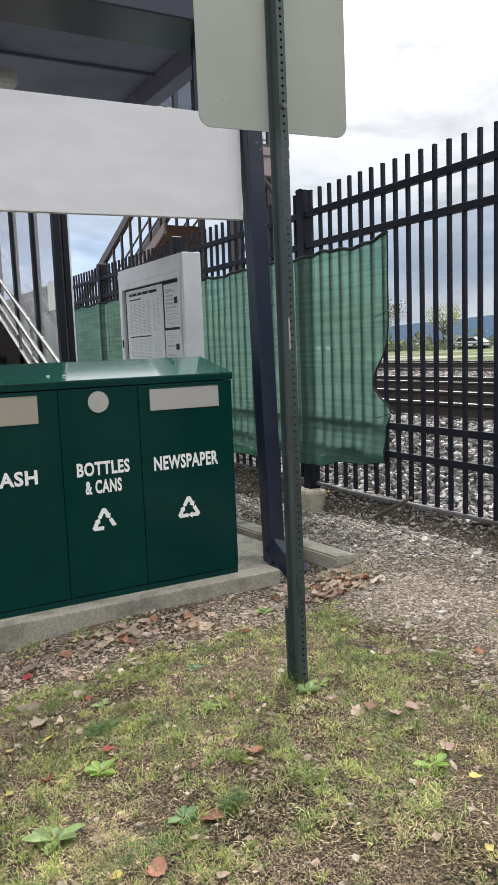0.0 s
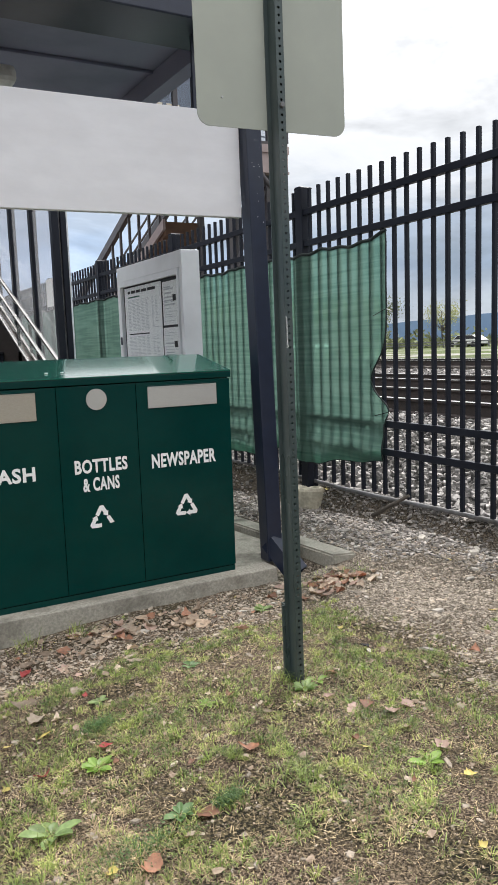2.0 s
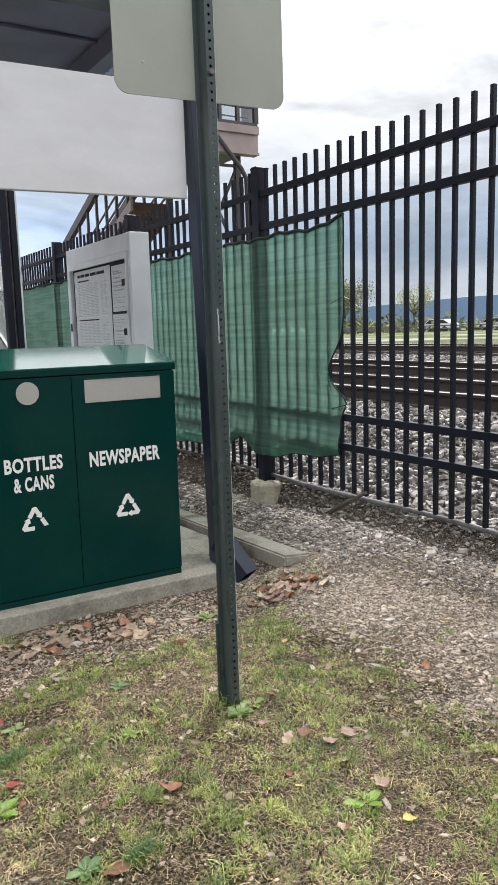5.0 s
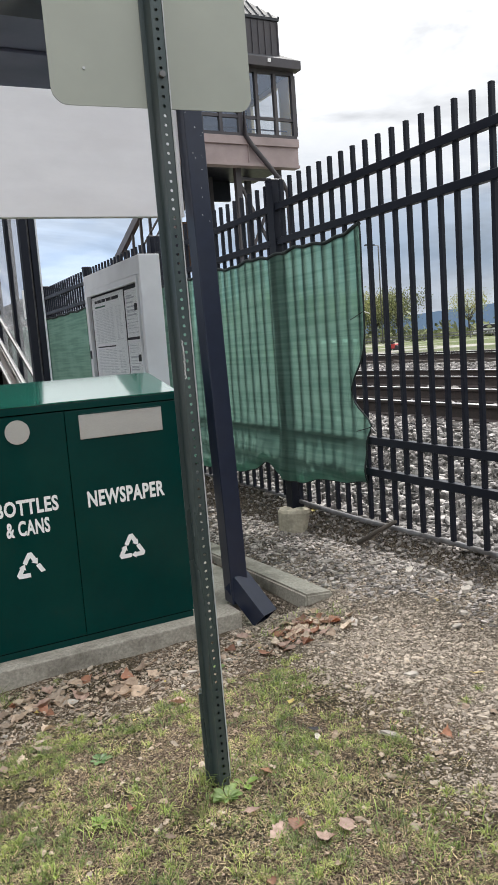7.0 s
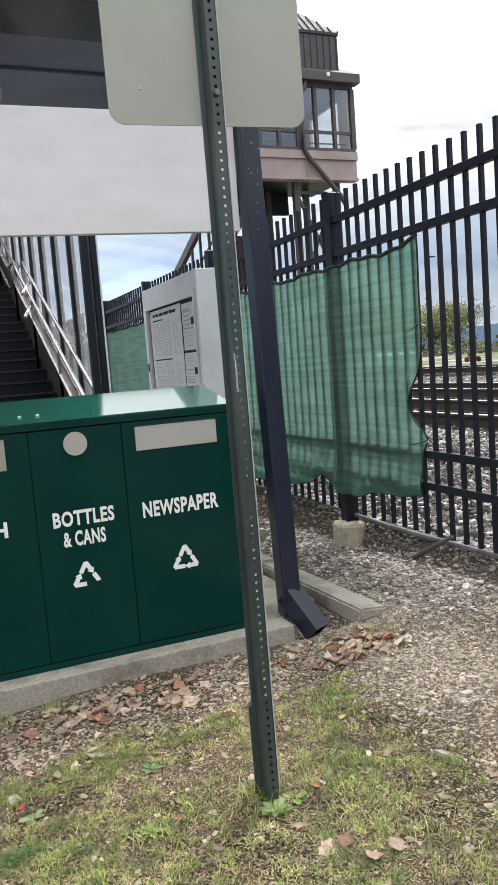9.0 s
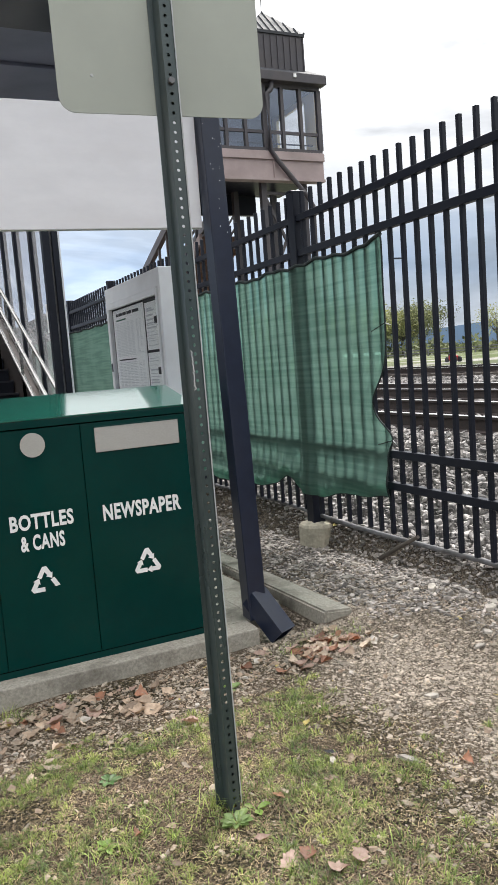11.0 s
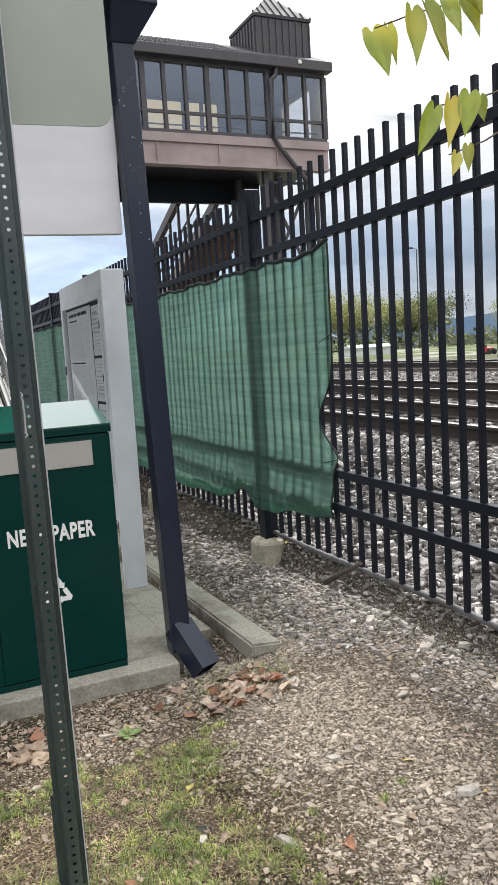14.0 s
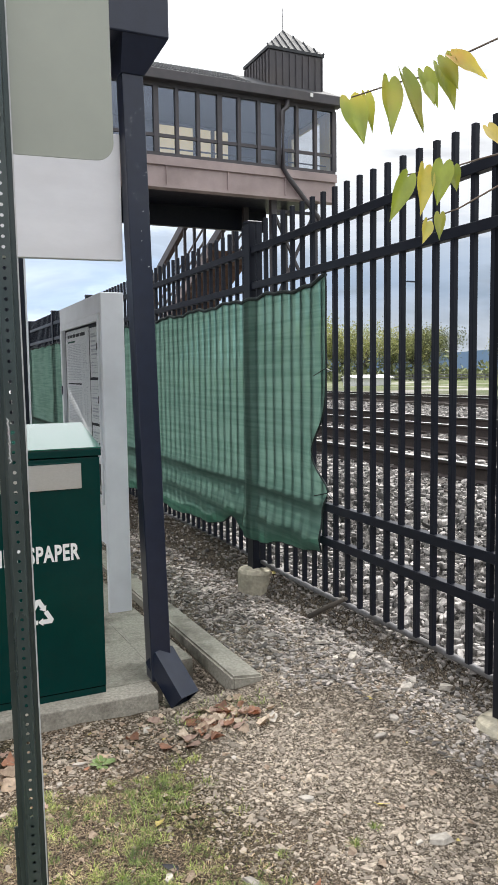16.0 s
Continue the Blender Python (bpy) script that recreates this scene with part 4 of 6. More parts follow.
    for za, zb2, yy in ((fz1 - 0.42, fz1 - 0.075, 0.0), (fz1 - 0.74, fz1 - 0.44, 0.01), (fz1 - 1.02, fz1 - 0.76, -0.005)):
        sheet = part("notice_sheet", boxes((px, px + 0.002, fy0 + 0.08 + yy, fy0 + 0.37 + yy, za, zb2)), PAPER, top, "smaller printed notice sheet")
        zz = zb2 - 0.04
        bm = bmesh.new()
        while zz > za + 0.03:
            box(bm, px - 0.001, px, fy0 + 0.10 + rnd.uniform(0, 0.12), fy0 + 0.34, zz - rnd.choice((0.004, 0.004, 0.012)), zz)
            zz -= rnd.uniform(0.012, 0.035)
        part("text_bars", bm, INK, sheet)
        part("picture_block", boxes((px - 0.0015, px, fy0 + 0.11, fy0 + 0.17, zb2 - 0.16, zb2 - 0.11)), INK_DARK, sheet)
    part("lock", boxes((x0 - 0.02, x0 - 0.012, fy1 - 0.04, fy1 - 0.015, 1.35, 1.42)), NAVY, top)


info_case()


# ---- glazed stair behind the canopy ----
def stair_hall():
    top = thing("stair_wall", "glazed black steel wall beside a flight of stairs", "glazed wall", kind="structure")
    for xa, xb in ((2.395, 2.465), (2.487, 2.546)):
        part("corner_column", boxes((xa, xb, 8.0, 8.1, -0.3, 5.6), bevel=0.005), FENCE_BLACK, top)
    part("column_gap", boxes((2.467, 2.485, 8.03, 8.08, -0.3, 5.6)), GALV, top, "grey metal strip between the posts")
    part("column_edge", boxes((2.548, 2.568, 8.02, 8.09, -0.3, 5.6), bevel=0.003), KIOSK, top, "pale grey edge strip")
    # unseen beam, added only to darken what the bin lid reflects
    part("lid_reflection_beam", boxes((-1.6, 2.393, 8.0, 8.1, 2.88, 4.3), bevel=0.005), FENCE_BLACK, top)
    y = 9.40
    ys = []
    while y < 19:
        part("mullion", boxes((2.52, 2.60, y, y + 0.10, -0.3, 7.5), bevel=0.004), FENCE_BLACK, top)
        ys.append(y)
        y += 1.07
    for a, b in zip([8.1] + [v + 0.10 for v in ys], ys):
        p = part("pane", quad_x(2.556, a, b, 0.3, 7.4), GLASS_STAIR, top)
        p.visible_shadow = False
        part("bottom_rail", boxes((2.53, 2.58, a, b, 0.2, 0.3)), FENCE_BLACK, top)
    part("notice", boxes((2.544, 2.548, 8.68, 8.94, 1.82, 2.13)), WHITE_VINYL, top, "small white paper notice")
    flight = thing("staircase", "dark metal stair flight rising between stainless handrails", "stairs")
    for i in range(34):
        y, z = 7.3 + 0.37 * i, -0.20 + 0.155 * i
        step = part("step", boxes((-1.2, 2.36, y, y + 0.40, z - 0.02, z + 0.135)), STAIR, flight)
        part("nosing", boxes((-1.2, 2.36, y - 0.012, y + 0.03, z + 0.115, z + 0.139)), STAIR_NOSE, step)
    part("stringer", (lambda b: (prism(b, [(7.2, -0.25), (7.2, 0.35), (20, 0.35 + 12.8 * 0.419), (20, -0.6 + 12.8 * 0.419)], "x", 2.37, 2.42), b)[1])(bmesh.new()), STRINGER, flight, "wide brushed metal stringer")
    slope = 0.419
    for name, x, lift in (("handrail", 2.44, 1.02), ("handrail", 2.44, 0.62), ("handrail", 2.30, 1.02), ("handrail", 2.30, 0.70)):
        r = thing(name, "polished stainless steel handrail on a stair wall", "handrail", "stair handrails")
        b = bmesh.new()
        tube(b, [(x, 6.7, -0.2 + lift - 0.12), (x, 7.0, -0.2 + lift - 0.10), (x, 7.3, -0.2 + lift), (x, 12.6, -0.2 + lift + 5.3 * slope), (x, 12.9, -0.1 + lift + 5.4 * slope), (x, 13.6, -0.1 + lift + 5.4 * slope), (x, 14, 0.05 + lift + 5.4 * slope), (x, 19, 0.05 + lift + 10.4 * slope)], 0.024, 10)
        part("tube", b, STEEL, r)
        if x < 2.4:
            b = bmesh.new()
            zz = -0.2 + lift + 4.3 * slope
            tube(b, [(2.20, 11.3, zz - 0.1), (2.32, 11.75, zz + 0.06), (2.44, 12.05, zz + 0.18)], 0.024, 8)
            part("rail_return", b, STEEL, r)
        for y in (7.6, 9.4, 11.2, 12.9, 15):
            b = bmesh.new()
            bar(b, (x, y, -0.25 + lift + (y - 7.3) * slope), (x, y, -0.25 + (y - 7.3) * slope), 0.03)
            part("baluster", b, STEEL, r)


stair_hall()


# ---- footbridge over the tracks ----
def pane_quad(bm, x0, x1, y, z0, z1):
    bm.faces.new([bm.verts.new(v) for v in ((x0, y, z0), (x1, y, z0), (x1, y, z1), (x0, y, z1))])


def footbridge():
    top = thing("footbridge", "glazed brown steel footbridge with a metal roof above the tracks", "bridge", at=(0, 0, -0.16))
    x0, x1, ya, yb = -6.0, 15.5, 23.9, 27.2
    part("girder", boxes((x0, x1, ya, ya + 0.25, 7.62, 8.22)), BRIDGE_TAUPE, top)
    part("top_flange", boxes((x0, x1 + 0.02, ya - 0.07, ya + 0.3, 8.223, 8.50), bevel=0.01), BRIDGE_TAUPE, top)
    part("bottom_flange", boxes((x0, x1, ya - 0.08, ya + 0.3, 7.53, 7.617)), BRIDGE_TAUPE, top)
    x = x0 + 0.6
    while x < x1:
        part("stiffener", boxes((x, x + 0.03, ya - 0.07, ya - 0.002, 7.62, 8.22)), BRIDGE_TAUPE, top)
        x += 2.1
    part("deck", boxes((x0, x1, ya + 0.31, yb, 7.75, 8.05)), FENCE_BLACK, top, "dark underside of the deck")
    part("back_girder", boxes((x0, x1 - 1.2, yb - 0.2, yb, 7.0, 7.748)), FENCE_BLACK, top)
    part("floor", boxes((x0, x1 - 0.1, ya + 0.31, yb, 8.054, 8.2)), ROOM_SHADE, top)
    part("sill", boxes((x0, x1, ya + 0.0, ya + 0.14, 8.503, 8.62)), BRIDGE_BROWN, top)
    part("transom", boxes((x0, x1, ya + 0.03, ya + 0.10, 9.10, 9.20)), BRIDGE_BROWN, top)
    part("head", boxes((x0, x1, ya + 0.0, ya + 0.14, 10.62, 10.74)), BRIDGE_BROWN, top)
    part("eave", boxes((x0, x1 + 0.16, ya - 0.28, ya + 0.12, 10.743, 11.05), bevel=0.02), BRIDGE_BROWN, top)
    xs = []
    x = x1 - 0.12
    i = 0
    while x > x0:
        wide = 0.16 if i % 3 == 0 else 0.11
        part("mullion", boxes((x, x + wide, ya - 0.01, ya + 0.13, 8.62, 10.62)), BRIDGE_BROWN, top)
        xs.append((x, wide))
        x -= 0.715
        i += 1
    for (xr, _), (xl, w) in zip(xs, xs[1:]):
        for za, zb in ((8.62, 9.10), (9.20, 10.62)):
            bm = bmesh.new()
            pane_quad(bm, xl + w, xr, ya + 0.07, za, zb)
            p = part("pane", bm, GLASS_BRIDGE, top)
            p.visible_shadow = False
    part("rear_wall", boxes((x0, x1, yb, yb + 0.12, 7.75, 9.40), (x0, x1, yb, yb + 0.12, 10.60, 10.74), (x0, 10.2, yb, yb + 0.12, 9.40, 10.60), (12.9, x1, yb, yb + 0.12, 9.40, 10.60)), ROOM_SHADE, top, "inner rear wall with the room's shade in its colour")
    for a in (10.8, 11.5, 12.2):
        part("rear_post", boxes((a, a + 0.12, yb, yb + 0.1, 9.40, 10.60)), BRIDGE_BROWN, top)
    # added panel under open sky, makes the bright cream patches in the panes
    part("daylit_cream_panel", boxes((9.8, 15.2, yb + 2.2, yb + 2.3, 8.2, 12.0)), CREAM, top, "cream panel added in daylight behind the rear openings")
    part("end_wall", boxes((x1 - 0.14, x1 - 0.02, ya + 0.15, yb - 0.002, 8.2, 8.62), (x1 - 0.14, x1 - 0.02, ya + 0.15, yb - 0.002, 10.5, 10.67), (x1 - 0.14, x1 - 0.02, ya + 0.15, ya + 0.85, 8.62, 10.5), (x1 - 0.14, x1 - 0.02, yb - 0.3, yb - 0.002, 8.62, 10.5)), CREAM, top, "cream end wall with tall windows")
    for a, b in ((ya + 0.85, ya + 1.9), (ya + 1.9, yb - 0.3)):
        bm = bmesh.new()
        bm.faces.new([bm.verts.new(v) for v in ((x1 - 0.08, a, 8.62), (x1 - 0.08, b, 8.62), (x1 - 0.08, b, 10.5), (x1 - 0.08, a, 10.5))])
        part("end_pane", bm, GLASS_BRIDGE, top).visible_shadow = False
    part("inner_rail", boxes((x0, x1, ya + 0.4, ya + 0.44, 8.86, 8.90)), BRIDGE_BROWN, top)
    part("ceiling_panel", boxes((x0, x1, ya + 0.15, yb, 10.68, 10.74)), ROOM_SHADE, top)
    bm = bmesh.new()
    prism(bm, [(ya - 0.26, 11.053), ((ya + yb) / 2, 12.0), (yb + 0.3, 11.053)], "x", x0, x1 + 0.14)
    roof = part("roof", bm, ROOF_METAL, top, "ribbed grey metal roof")
    ry, rz = (ya + yb) / 2, 12.0
    x = x0 + 0.1
    while x < 12.2:
        bm = bmesh.new()
        bar(bm, (x, ya - 0.26, 11.07), (x, ry, rz + 0.005), 0.03, 0.03)
        part("seam", bm, ROOF_METAL, roof)
        x += 0.16
    # lift tower head
    tx0, tx1, ty0, ty1, tz0, tz1 = 13.18, 15.25, 24.35, 26.3, 11.1, 12.54
    tower = part("tower", boxes((tx0, tx1, ty0, ty1, tz0, tz1)), BRIDGE_BROWN, top, "ribbed brown tower on the roof")
    for i in range(9):
        x = tx0 + 0.02 + i * (tx1 - tx0 - 0.06) / 8
        part("rib", boxes((x, x + 0.04, ty0 - 0.04, ty0 - 0.002, tz0, tz1 - 0.05)), BRIDGE_BROWN, tower)
        y = ty0 + 0.02 + i * (ty1 - ty0 - 0.06) / 8
        part("rib", boxes((tx0 - 0.04, tx0 - 0.002, y, y + 0.04, tz0, tz1 - 0.05)), BRIDGE_BROWN, tower)
    bm = bmesh.new()
    o = 0.05
    base = [bm.verts.new(v) for v in ((tx0 - o, ty0 - o, tz1 + 0.004), (tx1 + o, ty0 - o, tz1 + 0.004), (tx1 + o, ty1 + o, tz1 + 0.004), (tx0 - o, ty1 + o, tz1 + 0.004))]
    cap = [bm.verts.new((v.co.x, v.co.y, tz1 + 0.1)) for v in base]
    tip = bm.verts.new(((tx0 + tx1) / 2, (ty0 + ty1) / 2, tz1 + 1.15))
    for i in range(4):
        bm.faces.new((base[i], base[(i + 1) % 4], cap[(i + 1) % 4], cap[i]))
        bm.faces.new((cap[i], cap[(i + 1) % 4], tip))
    bm.faces.new(base[::-1])
    part("tower_roof", bm, ROOF_METAL, tower, "pyramid of grey seamed metal")
    for i in range(9):
        f = i / 8
        bm = bmesh.new()
        p = Vector((tx0 - o + f * (tx1 - tx0 + 2 * o), ty0 - o, tz1 + 0.11))
        q = Vector(((tx0 + tx1) / 2, (ty0 + ty1) / 2, tz1 + 1.16))
        k = 1.0 - 2.0 * abs(f - 0.5)
        bar(bm, p, p + (Vector((p.x, q.y, q.z)) - p) * max(0.06, k), 0.03, 0.05)
        part("seam", bm, ROOF_METAL, tower)
    bm = bmesh.new()
    tube(bm, [((tx0 + tx1) / 2, (ty0 + ty1) / 2, tz1 + 1.2), ((tx0 + tx1) / 2, (ty0 + ty1) / 2, tz1 + 1.9)], 0.012, 5)
    part("mast", bm, GALV, tower)
    bm = bmesh.new()
    tube(bm, [(13.60, ya - 0.12, 10.8), (13.55, ya - 0.12, 10.5), (13.40, ya - 0.12, 10.35), (13.40, ya - 0.12, 8.5), (13.6, ya - 0.14, 8.2), (14.7, ya - 0.14, 7.0), (14.95, ya - 0.05, 6.7), (14.95, ya - 0.05, 0.4)], 0.085, 8)
    part("drain_pipe", bm, BRIDGE_BROWN, top)
    part("lamp", boxes((14.35, 14.45, ya - 0.33, ya - 0.282, 10.88, 11.0)), WHITE_VINYL, top, "small white lamp")
    # legs with cross bracing
    for x in (13.25, 14.85):
        for y in (24.3, 26.6):
            leg = part("leg", boxes((x - 0.1, x + 0.1, y - 0.1, y + 0.1, 0.2, 7.75)), BRIDGE_BROWN, top)
    for za, zb in ((1.0, 4.0), (4.0, 7.2)):
        for p, q in (((13.25, 24.3, za), (14.85, 24.3, zb)), ((13.25, 24.3, zb), (14.85, 24.3, za)), ((13.25, 24.3, zb), (14.85, 24.3, zb))):
            bm = bmesh.new()
            bar(bm, p, q, 0.09)
            part("brace", bm, BRIDGE_BROWN, top)
    return top


footbridge()


def bridge_stair():
    top = thing("bridge_stair", "covered stair flight falling away behind the footbridge", "stairs")
    xa, xb = 11.95, 13.7
    y0, z0, y1, z1 = 27.3, 6.11, 41.2, 0.60
    m = (z1 - z0) / (y1 - y0)
    bm = bmesh.new()
    prism(bm, [(y0, z0), (y0, z0 - 0.5), (y1, z1 - 0.5), (y1, z1)], "x", xa + 0.12, xb - 0.12)
    part("soffit", bm, BRIDGE_SOFFIT, top, "rust-brown underside of the steps")
    for i in range(24):
        y = y0 + (y1 - y0) * (i + 0.5) / 24
        part("soffit_rib", (lambda b: (bar(b, (xa + 0.12, y, z0 + m * (y - y0) - 0.53), (xb - 0.12, y, z0 + m * (y - y0) - 0.53), 0.06), b)[1])(bmesh.new()), BRIDGE_SOFFIT, top)
    for x in (xa, xb - 0.1):
        bm = bmesh.new()
        prism(bm, [(y0 - 0.1, z0 + 0.08), (y0 - 0.1, z0 - 0.30), (y1, z1 - 0.34), (y1, z1 + 0.04)], "x", x, x + 0.1)
        part("stringer", bm, BRIDGE_TAUPE, top, "pale taupe stringer")
        bm = bmesh.new()
        bar(bm, (x + 0.05, 27.5, z0 + m * (27.5 - y0) + 2.35), (x + 0.05, y1, z1 + 2.3), 0.2, 0.35)
        part("roof_beam", bm, BRIDGE_BROWN, top)
        for i in range(13):
            y = 27.6 + (y1 - 27.6) * i / 12.5
            z = z0 + m * (y - y0)
            bm = bmesh.new()
            bar(bm, (x + 0.05, y, z), (x + 0.05, y, z + 2.25), 0.1)
            part("upright", bm, BRIDGE_BROWN, top)
        for lift in (0.5, 1.0):
            bm = bmesh.new()
            bar(bm, (x + 0.05, 27.5, z0 + m * (27.5 - y0) + lift), (x + 0.05, y1, z1 + lift), 0.06)
            part("rail", bm, BRIDGE_BROWN, top)


bridge_stair()


# ---- tracks ----
def track(x, name_label, zh=0.60, ya=-20.0, yb=140.0):
    top = thing("railway_track", name_label, "track", "tracks", at=(x, 0, zh))
    prof = [(-0.075, -0.18), (0.075, -0.18), (0.075, -0.165), (0.012, -0.15), (0.010, -0.045), (0.036, -0.03), (0.036, -0.006), (-0.036, -0.006), (-0.036, -0.03), (-0.010, -0.045), (-0.012, -0.15), (-0.075, -0.165)]
    for dx in (0.0, 1.435):
        bm = bmesh.new()
        prism(bm, [(p + dx, q) for p, q in prof], "y", ya, yb)
        r = part("rail", bm, RAIL_STEEL, top, "rusty rail")
        part("running_face", boxes((dx - 0.034, dx + 0.034, ya, yb, -0.0058, 0.0)), RAIL_HEAD, r, "shiny worn rail head")
    sl = finish(boxes((-0.55, 1.98, -0.115, 0.115, -0.36, -0.182), bevel=0.01), "sleeper", SLEEPER)
    y = 2.0
    while y < 45:
        s = part("sleeper", sl, SLEEPER, top)
        s.location = (0, y, 0)
        y += 0.56
    bm = bmesh.new()
    while y < yb:
        box(bm, -0.55, 1.98, y - 0.115, y + 0.115, -0.36, -0.182)
        y += 0.56
    tagged(part("far_sleepers", bm, SLEEPER, top), kind="stuff")


track(6.45, "railway track with shiny rail heads on dark sleepers")
track(9.75, "second railway track on grey ballast")
track(17.3, "further railway track beyond a strip of ballast", zh=0.66)


# ---- distance ----
def scatter(count, rnd, shape, size):
    """Many small leaf clumps, each a bent pair of triangles."""
    verts, faces = [], []
    for _ in range(count):
        c = shape(rnd)
        a, b = Vector((rnd.gauss(0, 1), rnd.gauss(0, 1), rnd.gauss(0, 1))).normalized(), Vector((rnd.gauss(0, 1), rnd.gauss(0, 1), rnd.gauss(0, 1))).normalized()
        s = size * rnd.uniform(0.5, 1.3)
        i = len(verts)
        verts += [c - a * s, c + b * s * 0.6, c + a * s, c - b * s * 0.5]
        faces += [(i, i + 1, i + 2), (i, i + 2, i + 3)]
    return verts, faces


def tree(x, y, h, spread, leaf, label, seed, bare=0.0, count=3000):
    rnd = random.Random(seed)
    z0 = 0.35
    top = thing("tree", label, "tree", at=(x, y, z0))
    bm = bmesh.new()
    tube(bm, [(0, 0, -0.3), (0.05 * h * rnd.uniform(-1, 1), 0, h * 0.35), (0.06 * h * rnd.uniform(-1, 1), 0.03 * h, h * 0.8)], 0.028 * h, 7, 0.3)
    tips = []
    for i in range(11):
        a = rnd.uniform(0, 6.28)
        b = h * rnd.uniform(0.25, 0.6)
        r = spread * rnd.uniform(0.5, 1.0)
        e = Vector((r * math.cos(a), r * math.sin(a), min(h, b + h * rnd.uniform(0.15, 0.4))))
        tube(bm, [(0, 0, b), e * 0.5 + Vector((0, 0, b * 0.5)), e], 0.012 * h, 5, 0.25)
        tips.append(e)
    part("trunk", bm, BARK, top)

    def shape(r):
        t = r.choice(tips)
        s = spread * 0.36
        return t + Vector((r.gauss(0, s), r.gauss(0, s), r.gauss(0, s * 0.75)))
    v, f = scatter(int(count * (1 - bare)), rnd, shape, 0.021 * h)
    v = [Vector((p.x, p.y, max(p.z, 0.12 * h))) for p in v]
    me = bpy.data.meshes.new("crown")
    me.from_pydata(v, [], f)
    me.materials.append(leaf)
    part("crown", me, leaf, top)


for i, (az, d, h, s, leaf, lab) in enumerate([
        (27.0, 96, 7.0, 3.0, FAR_LEAF, "golden autumn tree beyond the tracks"), (29.5, 94, 7.0, 3.0, FAR_LEAF, "yellowing tree beyond the tracks"),
        (31.5, 97, 6.4, 2.8, FAR_LEAF, "yellow-green tree beyond the tracks"), (33.3, 94, 6.0, 3.0, FAR_LEAF, "yellow-green tree beyond the tracks"),
        (35.2, 96, 5.4, 2.8, FAR_SHRUB, "dark green tree beyond the tracks"), (36.7, 95, 6.0, 2.6, FAR_LEAF, "yellow-green tree beyond the tracks"),
        (38.2, 95, 6.2, 2.4, FAR_SHRUB, "dark thin-crowned tree beyond the tracks"), (43.4, 96, 5.6, 1.7, FAR_LEAF, "slender tree with a sparse yellowish crown")]):
    tree(1.3 + d * math.sin(radians(az)), 0.5 + d * math.cos(radians(az)), h, s, leaf, lab, 40 + i, bare=0.75 if i == 7 else 0.0, count=7500)


def shrubs():
    rnd = random.Random(7)

    def shape(r):
        t = r.random()
        ang = 0.25 + 1.05 * t
        d = r.uniform(88, 105) + 8 * noise.noise((ang * 9, 0, 0))
        hmax = 1.5 + 1.4 * noise.noise((ang * 14, 2, 0)) + (0.7 if ang < 0.69 else 0)
        return Vector((1 + d * math.sin(ang), d * math.cos(ang), 0.3 + abs(r.gauss(0, 0.5)) * max(0.8, hmax)))
    v, f = scatter(9000, rnd, shape, 0.4)
    me = bpy.data.meshes.new("far_shrubs")
    me.from_pydata(v, [], f)
    me.materials.append(FAR_SHRUB)
    tagged(new("far_shrubs", me), "belt of dull green shrubs at the field's edge", "shrubs", kind="stuff")


shrubs()


def hills():
    verts, faces = [], []
    k = 80
    for i in range(k + 1):
        a = -0.4 + 2.2 * i / k
        d = 2600
        h = 66 + 26 * noise.noise((a * 4, 0, 0)) + 9 * noise.noise((a * 14, 1, 0)) + 14 * ss((a - 0.6) / 0.5)
        verts += [(d * math.sin(a), d * math.cos(a), -20), (d * 1.0 * math.sin(a), d * math.cos(a), max(8, h)), (d * 1.1 * math.sin(a), d * 1.1 * math.cos(a), -20)]
    for i in range(k):
        b = 3 * i
        faces += [(b, b + 3, b + 4, b + 1), (b + 1, b + 4, b + 5, b + 2)]
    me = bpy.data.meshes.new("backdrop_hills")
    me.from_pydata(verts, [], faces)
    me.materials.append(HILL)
    tagged(new("backdrop_hills", me), "low hills on the horizon with haze blue in their colour", "hills", kind="structure")


hills()


def car(x, y, paint, label, yaw, z=0.33):
    top = thing("car", label, "car", "far cars", at=(x, y, z))
    top.rotation_euler = (0, 0, radians(yaw))
    bm = bmesh.new()
    prism(bm, [(-2.2, 0.35), (2.2, 0.35), (2.2, 0.75), (1.3, 0.92), (0.7, 1.42), (-1.2, 1.42), (-2.0, 0.95), (-2.2, 0.85)], "y", -0.85, 0.85)
    part("body", bm, paint, top)
    bm = bmesh.new()
    prism(bm, [(1.15, 0.95), (0.66, 1.36), (-1.15, 1.36), (-1.8, 0.97)], "y", -0.86, 0.86)
    part("window", bm, INK_DARK, top)
    for wx in (-1.35, 1.35):
        for wy in (-0.8, 0.8):
            bm = bmesh.new()
            bmesh.ops.create_cone(bm, cap_ends=True, segments=14, radius1=0.33, radius2=0.33, depth=0.22, matrix=pose(wx, wy, 0.33, 90))
            part("wheel", bm, INK_DARK, top)
    return top


def white_shed(x, y, w, d, h, label):
    top = thing("shed", label, "shed", at=(x, y, 0.3))
    part("wall", boxes((-w / 2, w / 2, -d / 2, d / 2, 0, h * 0.75)), WHITE_PAINT, top)
    bm = bmesh.new()
    prism(bm, [(-d / 2 - 0.2, h * 0.75 + 0.004), (0, h), (d / 2 + 0.2, h * 0.75 + 0.004)], "x", -w / 2 - 0.2, w / 2 + 0.2)
    part("roof", bm, WHITE_PAINT, top)


white_shed(34.6, 51.0, 3.4, 1.6, 0.95, "low white shelter with a pale roof beyond the tracks")
